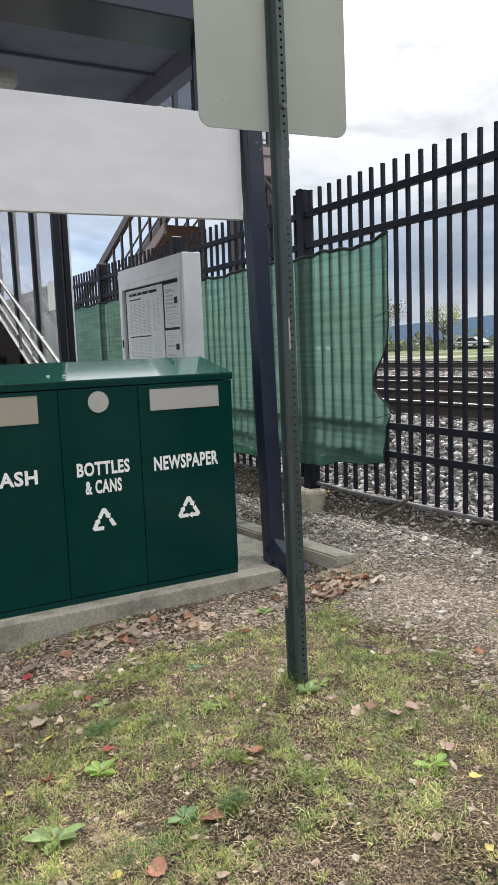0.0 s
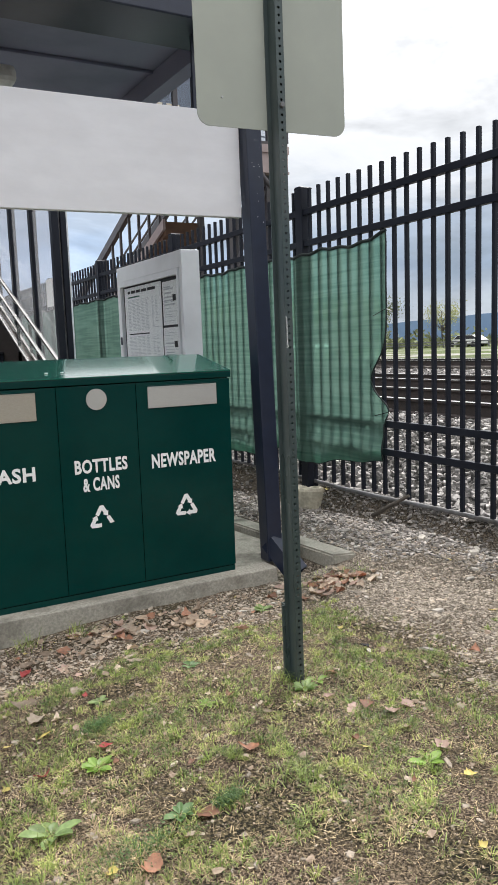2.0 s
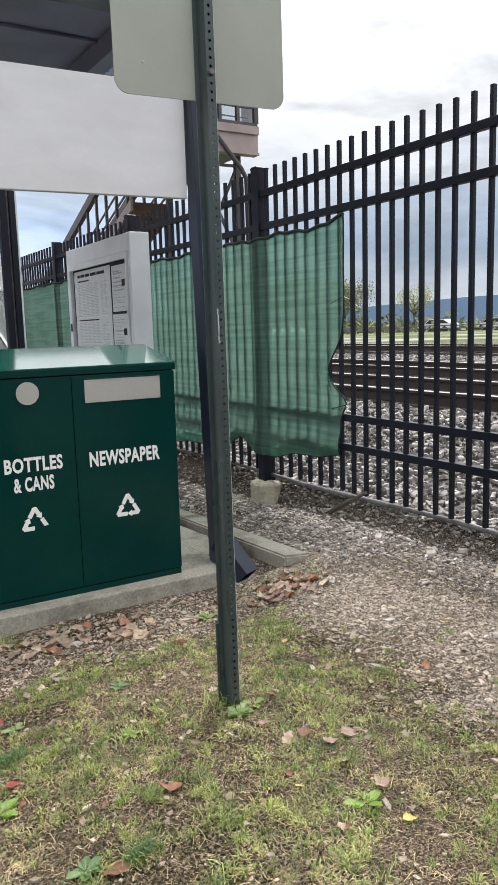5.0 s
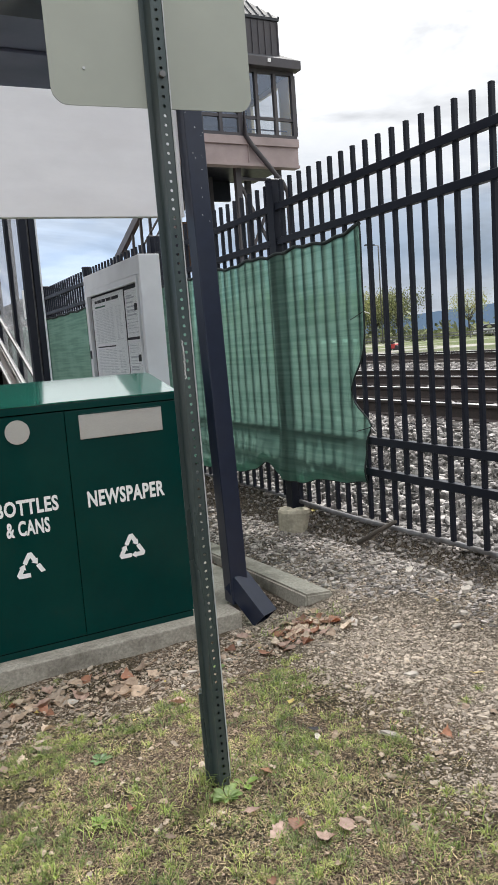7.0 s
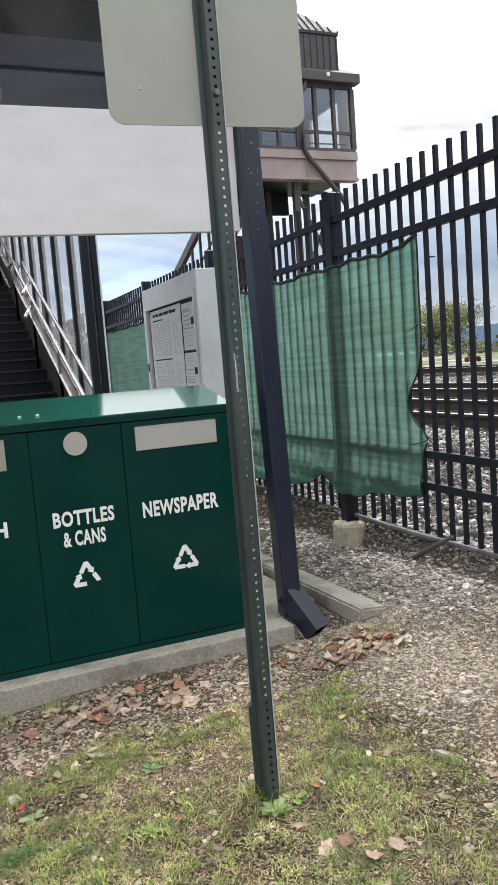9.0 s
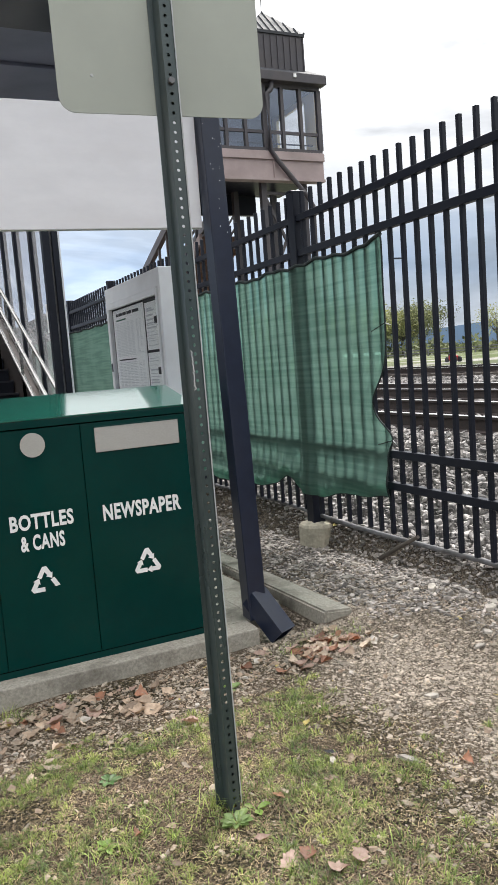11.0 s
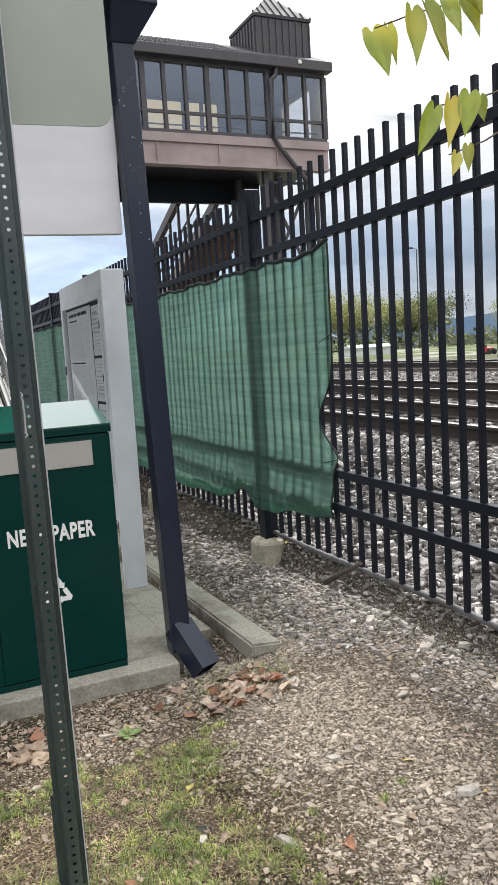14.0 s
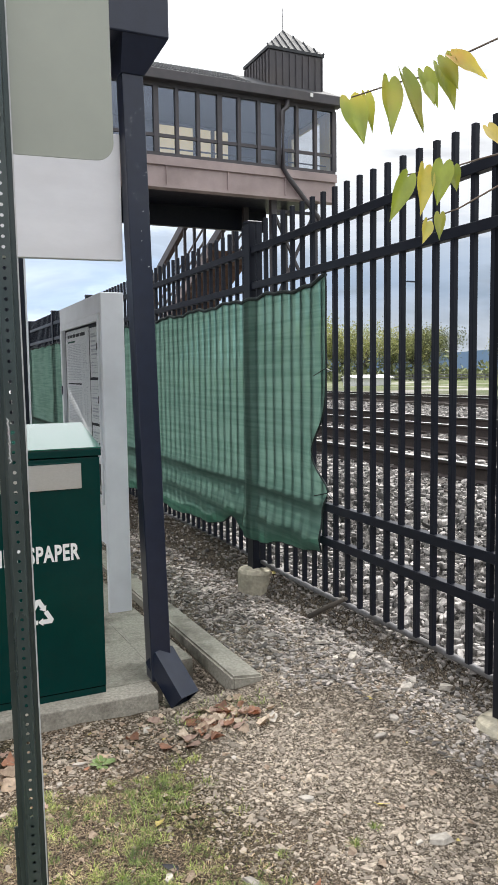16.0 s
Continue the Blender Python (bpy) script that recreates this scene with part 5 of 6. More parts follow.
for i, (x, y) in enumerate(((74, 58), (79, 55), (84, 52), (88, 50), (93, 47), (70, 60), (64, 63))):
    car(x, y, WHITE_PAINT, "white parked car across the field", 60 + 7 * i)


def long_barrier():
    top = thing("guard_rail", "pale guard rail along the far field", "guard rail")
    for a, b in (((44, 70), (100, 42)),):
        for z in (0.75, 1.05):
            bm = bmesh.new()
            bar(bm, (*a, z), (*b, z), 0.08, 0.12)
            part("rail", bm, GALV, top)
        for i in range(26):
            f = i / 25
            bm = bmesh.new()
            bar(bm, (a[0] + (b[0] - a[0]) * f, a[1] + (b[1] - a[1]) * f, 0.2), (a[0] + (b[0] - a[0]) * f, a[1] + (b[1] - a[1]) * f, 1.1), 0.1)
            part("post", bm, GALV, top)


long_barrier()


def street_lamp(x, y, h):
    top = thing("street_lamp", "tall grey street lamp with a flat head", "street lamp", at=(x, y, 0.3))
    bm = bmesh.new()
    tube(bm, [(0, 0, -0.2), (0, 0, h), (-0.5, 0.2, h + 0.1)], 0.07, 6)
    part("pole", bm, GALV, top)
    part("head", boxes((-1.5, -0.4, 0.05, 0.35, h + 0.02, h + 0.16)), NAVY, top)


street_lamp(50.0, 64.8, 10.2)


# ---- hanging vine ----
OVAL = [(0.0, 0.08), (0.10, 0.16), (0.22, 0.46), (0.36, 0.80), (0.50, 0.98), (0.64, 1.0), (0.78, 0.80), (0.90, 0.48), (0.97, 0.2), (1.0, 0.0)]
HEART = [(-0.10, 0.22), (-0.13, 0.5), (-0.04, 0.8), (0.12, 0.98), (0.28, 1.0), (0.45, 0.88), (0.6, 0.66), (0.75, 0.42), (0.88, 0.18), (1.0, 0.0)]


def heart(bm, base, tip, width, face, prof=HEART):
    """Heart-shaped or oval leaf from its stalk to its tip, folded along the midrib."""
    base, tip = Vector(base), Vector(tip)
    ax = tip - base
    L = ax.length
    d = ax / L
    nrm = Vector(face)
    nrm = (nrm - d * nrm.dot(d)).normalized()
    s = d.cross(nrm)
    mid = [bm.verts.new(base + d * (L * max(0.0, u)) + nrm * (-0.05 * L * math.sin(3.1 * max(0, u)))) for u, _ in prof]
    for side in (-1, 1):
        rim = [bm.verts.new(base + d * (L * u) + s * (side * width / 2 * w) + nrm * (0.10 * L * w + 0.02 * L * math.sin(9 * u + side))) for u, w in prof[:-1]] + [mid[-1]]
        half = [bm.verts.new(base + d * (L * (0.5 * u + 0.5 * max(0, u))) + s * (side * width / 4 * w) + nrm * (0.02 * L * w)) for u, w in prof[:-1]] + [mid[-1]]
        for i in range(len(prof) - 1):
            for a, b in ((mid, half), (half, rim)):
                q = [a[i], a[i + 1], b[i + 1], b[i]]
                q = [v for j, v in enumerate(q) if v not in q[:j]]
                if len(q) > 2:
                    bm.faces.new(q if side > 0 else q[::-1])


def vine():
    """Twigs and leaves hang about a metre out, in a plane that faces -y."""
    right, up, fwd = Vector((0.911, -0.411, -0.003)), Vector((0.036, 0.087, 0.9955)), Vector((0.4067, 0.9086, -0.0947))
    eye = Vector((1.475, 0.525, 1.504))
    f = 1337.4

    def at(u, v, depth=0.90):
        return eye + (fwd + right * ((u - 429) / f) + up * ((784 - v) / f)) * depth

    top = thing("vine", "hanging vine twigs with heart-shaped yellow-green leaves", "vine", at=(0, 0, 0))
    twigs = [[(1040, -20), (960, 40), (882, 71), (822, 98), (765, 133), (700, 147), (660, 160), (625, 171)],
             [(1040, 225), (960, 255), (882, 275), (850, 283), (805, 296), (760, 303), (712, 311)],
             [(1040, 250), (960, 290), (882, 331), (810, 371), (745, 393)]]
    for t in twigs:
        bm = bmesh.new()
        tube(bm, [at(u, v, 0.90 + 0.0004 * (u - 700)) for u, v in t], 0.0017, 6, 0.5)
        part("twig", bm, TWIG, top)
    rnd = random.Random(3)
    for bu, bv, tu, tv, w, old in [(622, 176, 646, 256, 52, 0), (650, 168, 661, 236, 24, 0), (692, 145, 694, 240, 46, 0), (716, 132, 752, 236, 38, 0),
                                   (754, 128, 778, 192, 34, 0), (757, 150, 772, 188, 26, 0), (782, 118, 808, 196, 44, 0), (805, 100, 868, 142, 42, 1), (792, 102, 815, 160, 34, 0),
                                   (722, 314, 688, 394, 38, 0), (752, 300, 743, 384, 40, 1), (786, 292, 773, 366, 42, 0), (804, 298, 809, 341, 26, 0),
                                   (756, 394, 746, 433, 26, 1), (778, 381, 776, 427, 22, 0), (866, 226, 890, 262, 26, 2)]:
        dep = 0.90 + rnd.uniform(-0.02, 0.02)
        bm = bmesh.new()
        k = dep / f
        heart(bm, at(bu, bv, dep), at(tu, tv, dep - 0.01), w * k * 0.92, -fwd + right * rnd.uniform(-0.5, 0.5) + up * rnd.uniform(-0.1, 0.4))
        m = VINE_LEAF if old == 0 else VINE_LEAF_OLD if old == 1 else LEAF_YELLOW
        part("leaf", bm, m, top, "" if old == 0 else "ochre leaf", smooth=True)
    return top


hanging_vine = vine()


def red_cart():
    """Small red utility cart with black wheels, far across the field."""
    top = thing("utility_cart", "small red utility cart with black wheels", "cart", at=(30, 42, 0.38))
    bm = bmesh.new()
    prism(bm, [(-0.35, 0.22), (0.35, 0.22), (0.38, 0.62), (0.10, 0.70), (-0.30, 0.66)], "y", -0.3, 0.3)
    part("body", bm, RED_PAINT, top)
    part("handle_frame", boxes((-0.42, -0.36, -0.25, 0.25, 0.25, 0.85)), INK_DARK, top)
    for wx in (-0.55, 0.55):
        for wy in (-0.28, 0.28):
            bm = bmesh.new()
            bmesh.ops.create_cone(bm, cap_ends=True, segments=14, radius1=0.27, radius2=0.27, depth=0.14, matrix=pose(wx, wy, 0.27, 90))
            part("wheel", bm, INK_DARK, top, "black wheel")
    return top


cart = red_cart()
cart.scale = (0.6, 0.6, 0.6)


# ---- ground cover ----
def chip(rnd, verts, faces, x, y, size, flat, base):
    """One angular stone: a squashed, skewed box with a chamfered top."""
    a = rnd.uniform(0, 6.28)
    ca, sa = math.cos(a), math.sin(a)
    sx, sy, sz = size * rnd.uniform(0.7, 1.6), size * rnd.uniform(0.4, 0.95), size * flat * rnd.uniform(0.6, 1.3)
    tilt, roll = rnd.gauss(0, 0.22), rnd.gauss(0, 0.22)
    i = len(verts)
    corners = ((-1, -0.7), (0.4, -1), (1, 0.2), (0.1, 1), (-0.9, 0.6)) if size > 0.03 else ((-1, -0.6), (0.5, -1), (1, 0.5), (-0.4, 1))
    m = len(corners)
    rings = ((-0.5, 1.0), (0.35, 1.0), (0.5, 0.82)) if size > 0.03 else ((-0.5, 1.0), (0.5, 0.9))
    for dz, k in rings:
        for u, v in corners:
            px, py = sx * u * k * rnd.uniform(0.7, 1.1) * 0.5, sy * v * k * rnd.uniform(0.7, 1.1) * 0.5
            verts.append((x + px * ca - py * sa, y + px * sa + py * ca, base + sz * (dz + 0.25) + px * tilt + py * roll))
    for r in range(0, m * len(rings) - m, m):
        for k in range(m):
            j = (k + 1) % m
            faces.append((i + r + k, i + r + j, i + r + m + j, i + r + m + k))
    faces.append(tuple(i + m * len(rings) - m + k for k in range(m)))


def stuff(name, verts, faces, mat, label, category, smooth=False):
    me = bpy.data.meshes.new(name)
    me.from_pydata(verts, [], faces)
    me.materials.append(mat)
    return tagged(new(name, me), label, category, kind="stuff")


def blocked(x, y):
    """Inside the slab, the kerbs or the bin's footprint."""
    return (y > 3.965 and x < 2.54) or (y > 4.1 and x < 2.6) or (y > 4.33 and x < 2.845) or (2.89 < x - 0.022 * (y - 3.89) < 3.06 and y > 3.88)


def gravel():
    rnd = random.Random(21)
    v, f = [], []
    for n, xa, xb, ya, yb, s0, s1 in ((92000, 0.4, 3.74, 1.5, 4.7, 0.004, 0.0125), (2600, 2.54, 2.95, 3.9, 8.0, 0.006, 0.018)):
        while n:
            x, y = rnd.uniform(xa, xb), rnd.uniform(ya, yb)
            if blocked(x, y) or rnd.random() > 0.02 + (0.35 * gravel_share(x, y) + 0.65 * path_share(x, y)) * (0.6 + 0.6 * noise.noise((x * 2.2, y * 2.2, 8))) * (1 - 0.6 * ss((x - 2.95) / 0.4)):
                continue
            s = s0 + s1 * rnd.random() ** 2.4 + (0.018 if rnd.random() < 0.035 else 0)
            chip(rnd, v, f, x, y, s, rnd.uniform(0.10, 0.26), rough_z(x, y))
            n -= 1
    stuff("slate_gravel", v, f, STONE_CHIP, "flat grey and tan slate chips", "gravel")
    v, f = [], []
    for n, xa, xb, ya, yb, s1 in ((6000, 3.06, 3.84, 3.6, 6.0, 0.034), (5000, 3.06, 3.84, 6.0, 12.0, 0.05), (2500, 3.3, 3.84, 1.9, 3.6, 0.026), (4200, 3.64, 3.88, 2.0, 9.0, 0.034)):
        for _ in range(n):
            x, y = xa + (xb - xa) * rnd.random() ** 0.75, rnd.uniform(ya, yb)
            chip(rnd, v, f, x, y, 0.009 + s1 * rnd.random() ** 1.8, rnd.uniform(0.15, 0.45), rough_z(x, y))
    stuff("grey_slate_gravel", v, f, SLATE_GREY, "darker grey slate flakes along the fence foot", "gravel")
    v, f = [], []
    for _ in range(15000):
        x = 3.80 + 2.7 * rnd.random() ** 1.3
        y = rnd.uniform(1.6, 13)
        chip(rnd, v, f, x, y, 0.02 + 0.055 * rnd.random() ** 1.5, rnd.uniform(0.35, 0.7), rough_z(x, y) + 0.02 * rnd.random())
    for _ in range(9000):
        x, y = rnd.uniform(6.4, 16.5), rnd.uniform(4, 26)
        if min(abs(x - 6.45), abs(x - 7.885), abs(x - 9.75), abs(x - 11.185)) < 0.09:
            continue
        chip(rnd, v, f, x, y, rnd.uniform(0.05, 0.10), 0.6, 0.395)
    stuff("track_ballast", v, f, BALLAST, "angular grey track ballast", "ballast")


gravel()


def blades():
    rnd = random.Random(33)
    green, dry = ([], []), ([], [])
    def blade(vs, fs, x, y, a, h, r, w):
        dx, dy = math.cos(a), math.sin(a)
        z = rough_z(x, y) - 0.002
        i = len(vs)
        vs += [(x - dy * w, y + dx * w, z), (x + dy * w, y - dx * w, z), (x + dx * r * 0.45 + dy * w * 0.8, y + dy * r * 0.45 - dx * w * 0.8, z + h * 0.75), (x + dx * r * 0.45 - dy * w * 0.8, y + dy * r * 0.45 + dx * w * 0.8, z + h * 0.75), (x + dx * r, y + dy * r, z + h * (0.95 if r < h else 0.6))]
        fs += [(i, i + 1, i + 2, i + 3), (i + 3, i + 2, i + 4)]

    # low tufts that spread outwards from their crowns
    n = 0
    while n < 2300:
        x, y = rnd.uniform(0.2, 2.9), rnd.uniform(1.1, 3.95)
        g = gravel_share(x, y)
        density = (0.62 + 0.75 * noise.noise((x * 2.3, y * 2.3, 9)) + 0.35 * noise.noise((x * 7, y * 7, 4))) * (1 - g) ** 1.5 * (1 - 0.93 * bare_share(x, y))
        if blocked(x, y) or rnd.random() > density + 0.006:
            continue
        n += 1
        dry_share = min(0.95, max(0.08, 0.40 + 0.55 * noise.noise((x * 3.1, y * 3.1, 2)) + rnd.gauss(0, 0.15)))
        size, wide = rnd.uniform(0.55, 1.25), rnd.uniform(0.008, 0.026)
        for _ in range(rnd.randint(22, 60)):
            isdry = rnd.random() < dry_share
            a, q = rnd.uniform(0, 6.28), wide * rnd.random() ** 0.7
            h = size * rnd.uniform(0.008, 0.026) * (0.55 if isdry else 1.0)
            r = size * rnd.uniform(0.008, 0.034)
            blade(*(dry if isdry else green), x + q * math.cos(a), y + q * math.sin(a), a + rnd.gauss(0, 0.7), h, r, rnd.uniform(0.0007, 0.0016))
    # sparse single blades
    n = 0
    while n < 16000:
        x, y = rnd.uniform(0.2, 2.9), rnd.uniform(1.1, 3.9)
        if blocked(x, y) or rnd.random() > (1 - gravel_share(x, y)) * (1 - 0.8 * bare_share(x, y)) + 0.02:
            continue
        n += 1
        blade(*(dry if rnd.random() < 0.5 else green), x, y, rnd.uniform(0, 6.28), rnd.uniform(0.004, 0.018), rnd.uniform(0.005, 0.025), rnd.uniform(0.0006, 0.0013))
    # fallen straw
    for _ in range(27000):
        x, y = rnd.uniform(0.2, 2.8), rnd.uniform(1.1, 3.8)
        if rnd.random() < gravel_share(x, y) * 0.93 or blocked(x, y):
            continue
        a, L, w = rnd.uniform(0, 6.28), 0.006 + 0.045 * rnd.random() ** 2.2, rnd.uniform(0.0003, 0.0008)
        dx, dy = math.cos(a), math.sin(a)
        z = rough_z(x, y) + rnd.uniform(0.001, 0.010)
        vs, fs = dry
        i = len(vs)
        c = rnd.gauss(0, 0.03)
        mx, my, e = x + (dx - dy * c) * L * 0.5, y + (dy + dx * c) * L * 0.5, rnd.uniform(-0.002, 0.004)
        vs += [(x - dy * w, y + dx * w, z), (x + dy * w, y - dx * w, z), (mx + dy * w, my - dx * w, z + e), (mx - dy * w, my + dx * w, z + e), (x + dx * L + dy * w, y + dy * L - dx * w, z), (x + dx * L - dy * w, y + dy * L + dx * w, z)]
        fs += [(i, i + 1, i + 2, i + 3), (i + 3, i + 2, i + 4, i + 5)]
    # thin cover over the rest of the verge
    for _ in range(26000):
        x, y = rnd.uniform(-3.5, 3.6), rnd.uniform(-3.0, 3.8)
        if (x > 0.2 and y > 1.1) or noise.noise((x * 1.3, y * 1.3, 9)) + 0.5 * noise.noise((x * 5, y * 5, 4)) < -0.1:
            continue
        vs, fs = dry if rnd.random() < 0.4 else green
        a, h, w = rnd.uniform(0, 6.28), rnd.uniform(0.012, 0.035), rnd.uniform(0.0015, 0.003)
        dx, dy = math.cos(a), math.sin(a)
        z, r, i = rough_z(x, y) - 0.002, h * rnd.uniform(0.2, 1.2), len(vs)
        vs += [(x - dy * w, y + dx * w, z), (x + dy * w, y - dx * w, z), (x + dx * r, y + dy * r, z + h)]
        fs += [(i, i + 1, i + 2)]
    stuff("grass", *green, GRASS, "short patchy green grass", "grass")
    stuff("dry_grass", *dry, STRAW, "dry straw-coloured grass stalks", "dry grass")


blades()


def crumbs():
    """Soil crumbs, grit and bits of bark in the thin turf."""
    rnd = random.Random(55)
    v, f = [], []
    n = 0
    while n < 30000:
        x, y = rnd.uniform(0.3, 2.9), rnd.uniform(1.2, 3.9)
        if blocked(x, y) or gravel_share(x, y) > 0.75:
            continue
        chip(rnd, v, f, x, y, 0.002 + 0.010 * rnd.random() ** 4, 0.5, rough_z(x, y))
        n += 1
    stuff("soil_crumbs", v, f, CRUMB, "brown soil crumbs and grit", "soil")


crumbs()


TUFTS = ([], [])


def tuft(x, y, n, h, spread, seed):
    rnd = random.Random(seed)
    vs, fs = TUFTS
    for _ in range(n):
        a = rnd.uniform(0, 6.28)
        px, py = x + rnd.gauss(0, spread), y + rnd.gauss(0, spread)
        r, hh, w = h * rnd.uniform(0.3, 1.3), h * rnd.uniform(0.3, 1.0), rnd.uniform(0.0008, 0.0018)
        dx, dy = math.cos(a), math.sin(a)
        z = rough_z(px, py) - 0.003
        i = len(vs)
        vs += [(px - dy * w, py + dx * w, z), (px + dy * w, py - dx * w, z), (px + dx * r * 0.4 + dy * w, py + dy * r * 0.4 - dx * w, z + hh * 0.65), (px + dx * r * 0.4 - dy * w, py + dy * r * 0.4 + dx * w, z + hh * 0.65), (px + dx * r, py + dy * r, z + hh * 0.9)]
        fs += [(i, i + 1, i + 2, i + 3), (i + 3, i + 2, i + 4)]


for i, (x, y, n, h, s) in enumerate([(1.25, 3.83, 60, 0.09, 0.03), (0.99, 3.86, 60, 0.08, 0.035), (2.17, 2.96, 150, 0.05, 0.07), (2.28, 3.10, 110, 0.045, 0.07), (1.74, 2.55, 60, 0.07, 0.03), (1.68, 2.52, 50, 0.08, 0.03),
                                     (2.85, 3.70, 160, 0.04, 0.08), (2.62, 3.75, 120, 0.035, 0.06), (1.14, 1.99, 130, 0.035, 0.025), (0.96, 2.66, 110, 0.035, 0.035), (1.49, 2.54, 130, 0.045, 0.08), (1.93, 2.42, 130, 0.04, 0.08),
                                     (2.10, 1.92, 170, 0.05, 0.09), (0.79, 2.52, 150, 0.04, 0.08), (1.27, 2.45, 150, 0.045, 0.09), (1.36, 1.98, 90, 0.05, 0.03), (1.56, 1.60, 110, 0.04, 0.06), (1.29, 1.79, 60, 0.04, 0.02), (1.69, 2.05, 110, 0.035, 0.08), (0.74, 2.63, 120, 0.04, 0.06), (2.42, 3.32, 40, 0.03, 0.03)]):
    tuft(x, y, n, h, s, 100 + i)
stuff("grass_tufts", *TUFTS, GRASS, "taller tufts of green grass", "grass tufts")


def ground_cover(x, y, seed, wide=0.06):
    """Low mat of tiny leaves."""
    rnd = random.Random(seed)
    vs, fs = [], []
    for _ in range(1500):
        px, py = x + rnd.gauss(0, wide), y + rnd.gauss(0, wide * 0.5)
        z = rough_z(px, py) + abs(rnd.gauss(0, 0.016))
        a, b = Vector((rnd.gauss(0, 1), rnd.gauss(0, 1), rnd.gauss(0, 0.6))).normalized(), Vector((rnd.gauss(0, 1), rnd.gauss(0, 1), rnd.gauss(0, 0.6))).normalized()
        c, s = Vector((px, py, z)), rnd.uniform(0.002, 0.0045)
        i = len(vs)
        vs += [c - a * s, c + b * s * 0.6, c + a * s, c - b * s * 0.6]
        fs += [(i, i + 1, i + 2, i + 3)]
    stuff("ground_cover", vs, fs, WEED, "low mat of tiny-leaved weed", "ground cover")


ground_cover(0.86, 1.95, 5, 0.075)
ground_cover(1.14, 1.99, 6, 0.025)
ground_cover(0.96, 2.66, 7, 0.035)


def weed(x, y, n, size, seed, label="flat rosette of broad green weed leaves", mat=None):
    rnd = random.Random(seed)
    top = thing("weed", label, "weed", "broad-leaved weeds", at=(x, y, rough_z(x, y)))
    for i in range(n):
        a = i * 2.4 + rnd.uniform(-0.3, 0.3)
        L = size * rnd.uniform(0.6, 1.1)
        e = Vector((math.cos(a) * L, math.sin(a) * L, L * rnd.uniform(0.10, 0.45)))
        bm = bmesh.new()
        heart(bm, Vector((0, 0, 0.004)) + e * 0.08, e, L * rnd.uniform(0.42, 0.58), (0, 0, 1), OVAL)
        part("leaf", bm, mat or WEED, top, smooth=True)


PALE_WEED = material("grey_green_weed_leaf", (0.19, 0.255, 0.09), (0.12, 0.18, 0.06), 0.5, scale=40, bump=0.3, random_amount=0.25, translucent=(0.4, 0.45, 0.3))
BRIGHT_WEED = material("bright_weed_leaf", (0.18, 0.27, 0.05), (0.13, 0.21, 0.04), 0.5, scale=30, bump=0.2, random_amount=0.2, translucent=(0.6, 0.7, 0.3))
weed(0.66, 2.16, 9, 0.085, 1, "large pale green broad-leaved weed rosette", PALE_WEED)
weed(0.88, 2.41, 11, 0.055, 2, "yellow-green weed rosette in thin turf", BRIGHT_WEED)
weed(1.00, 2.03, 11, 0.055, 3)
weed(1.70, 2.43, 15, 0.058, 4, "green weed at the foot of a post", PALE_WEED)
weed(1.78, 2.47, 3, 0.05, 14, "bright green weed leaves at the foot of a post", BRIGHT_WEED)
weed(1.74, 1.80, 7, 0.06, 5, "bright yellow-green weed in thin turf", BRIGHT_WEED)
weed(2.13, 3.48, 9, 0.06, 6, "pale green weed on the gravel edge", PALE_WEED)
weed(1.03, 2.84, 10, 0.05, 7, "grey-green weed among dead leaves", PALE_WEED)
weed(1.43, 2.88, 8, 0.045, 8)
weed(1.33, 2.52, 7, 0.04, 9, "bright green weed in thin turf", BRIGHT_WEED)


def dead_leaf(x, y, size, mat, seed, stand=0.0, label="curled tan dead leaf lying on the ground"):
    """A folded, curled leaf with a stalk, lying on the ground."""
    rnd = random.Random(seed)
    a = rnd.uniform(0, 6.28)
    d = Vector((math.cos(a), math.sin(a), stand))
    z = rough_z(x, y) + 0.010
    c = Vector((x, y, z))
    bm = bmesh.new()
    d.normalize()
    s = d.cross(Vector((0, 0, 1))).normalized()
    nrm = s.cross(d)
    prof = [(0.0, 0.0), (0.06, 0.20), (0.14, 0.36), (0.22, 0.38), (0.32, 0.47), (0.42, 0.40), (0.54, 0.40), (0.64, 0.26), (0.76, 0.22), (0.88, 0.09), (1.0, 0.0)]
    curl, fold, twist = rnd.uniform(-0.1, 0.35), rnd.uniform(-0.25, 0.9), rnd.uniform(-0.5, 0.5)
    wd = rnd.uniform(0.6, 1.05)
    mid, lefts, rights = [], [], []
    for u, w in prof:
        p = c + d * (size * (u - 0.5)) + nrm * (size * curl * 4 * (u - 0.5) ** 2)
        mid.append(bm.verts.new(p))
        k = w * size * wd * rnd.uniform(0.72, 1.15)
        lefts.append(bm.verts.new(p + s * k + nrm * (k * (fold + twist) + size * 0.05 * rnd.uniform(-1, 1))))
        rights.append(bm.verts.new(p - s * k + nrm * (k * (fold - twist) + size * 0.05 * rnd.uniform(-1, 1))))
    for i in range(len(prof) - 1):
        for side, flip in ((lefts, False), (rights, True)):
            q = [mid[i], mid[i + 1], side[i + 1], side[i]]
            bm.faces.new(q[::-1] if flip else q)
    tube(bm, [mid[0].co, mid[0].co - d * size * 0.25 + Vector((0, 0, 0.004))], 0.0009, 4)
    bmesh.ops.remove_doubles(bm, verts=bm.verts, dist=0.0004)
    one("fallen_leaf", bm, mat, label, "leaf", "fallen leaves", smooth=True)


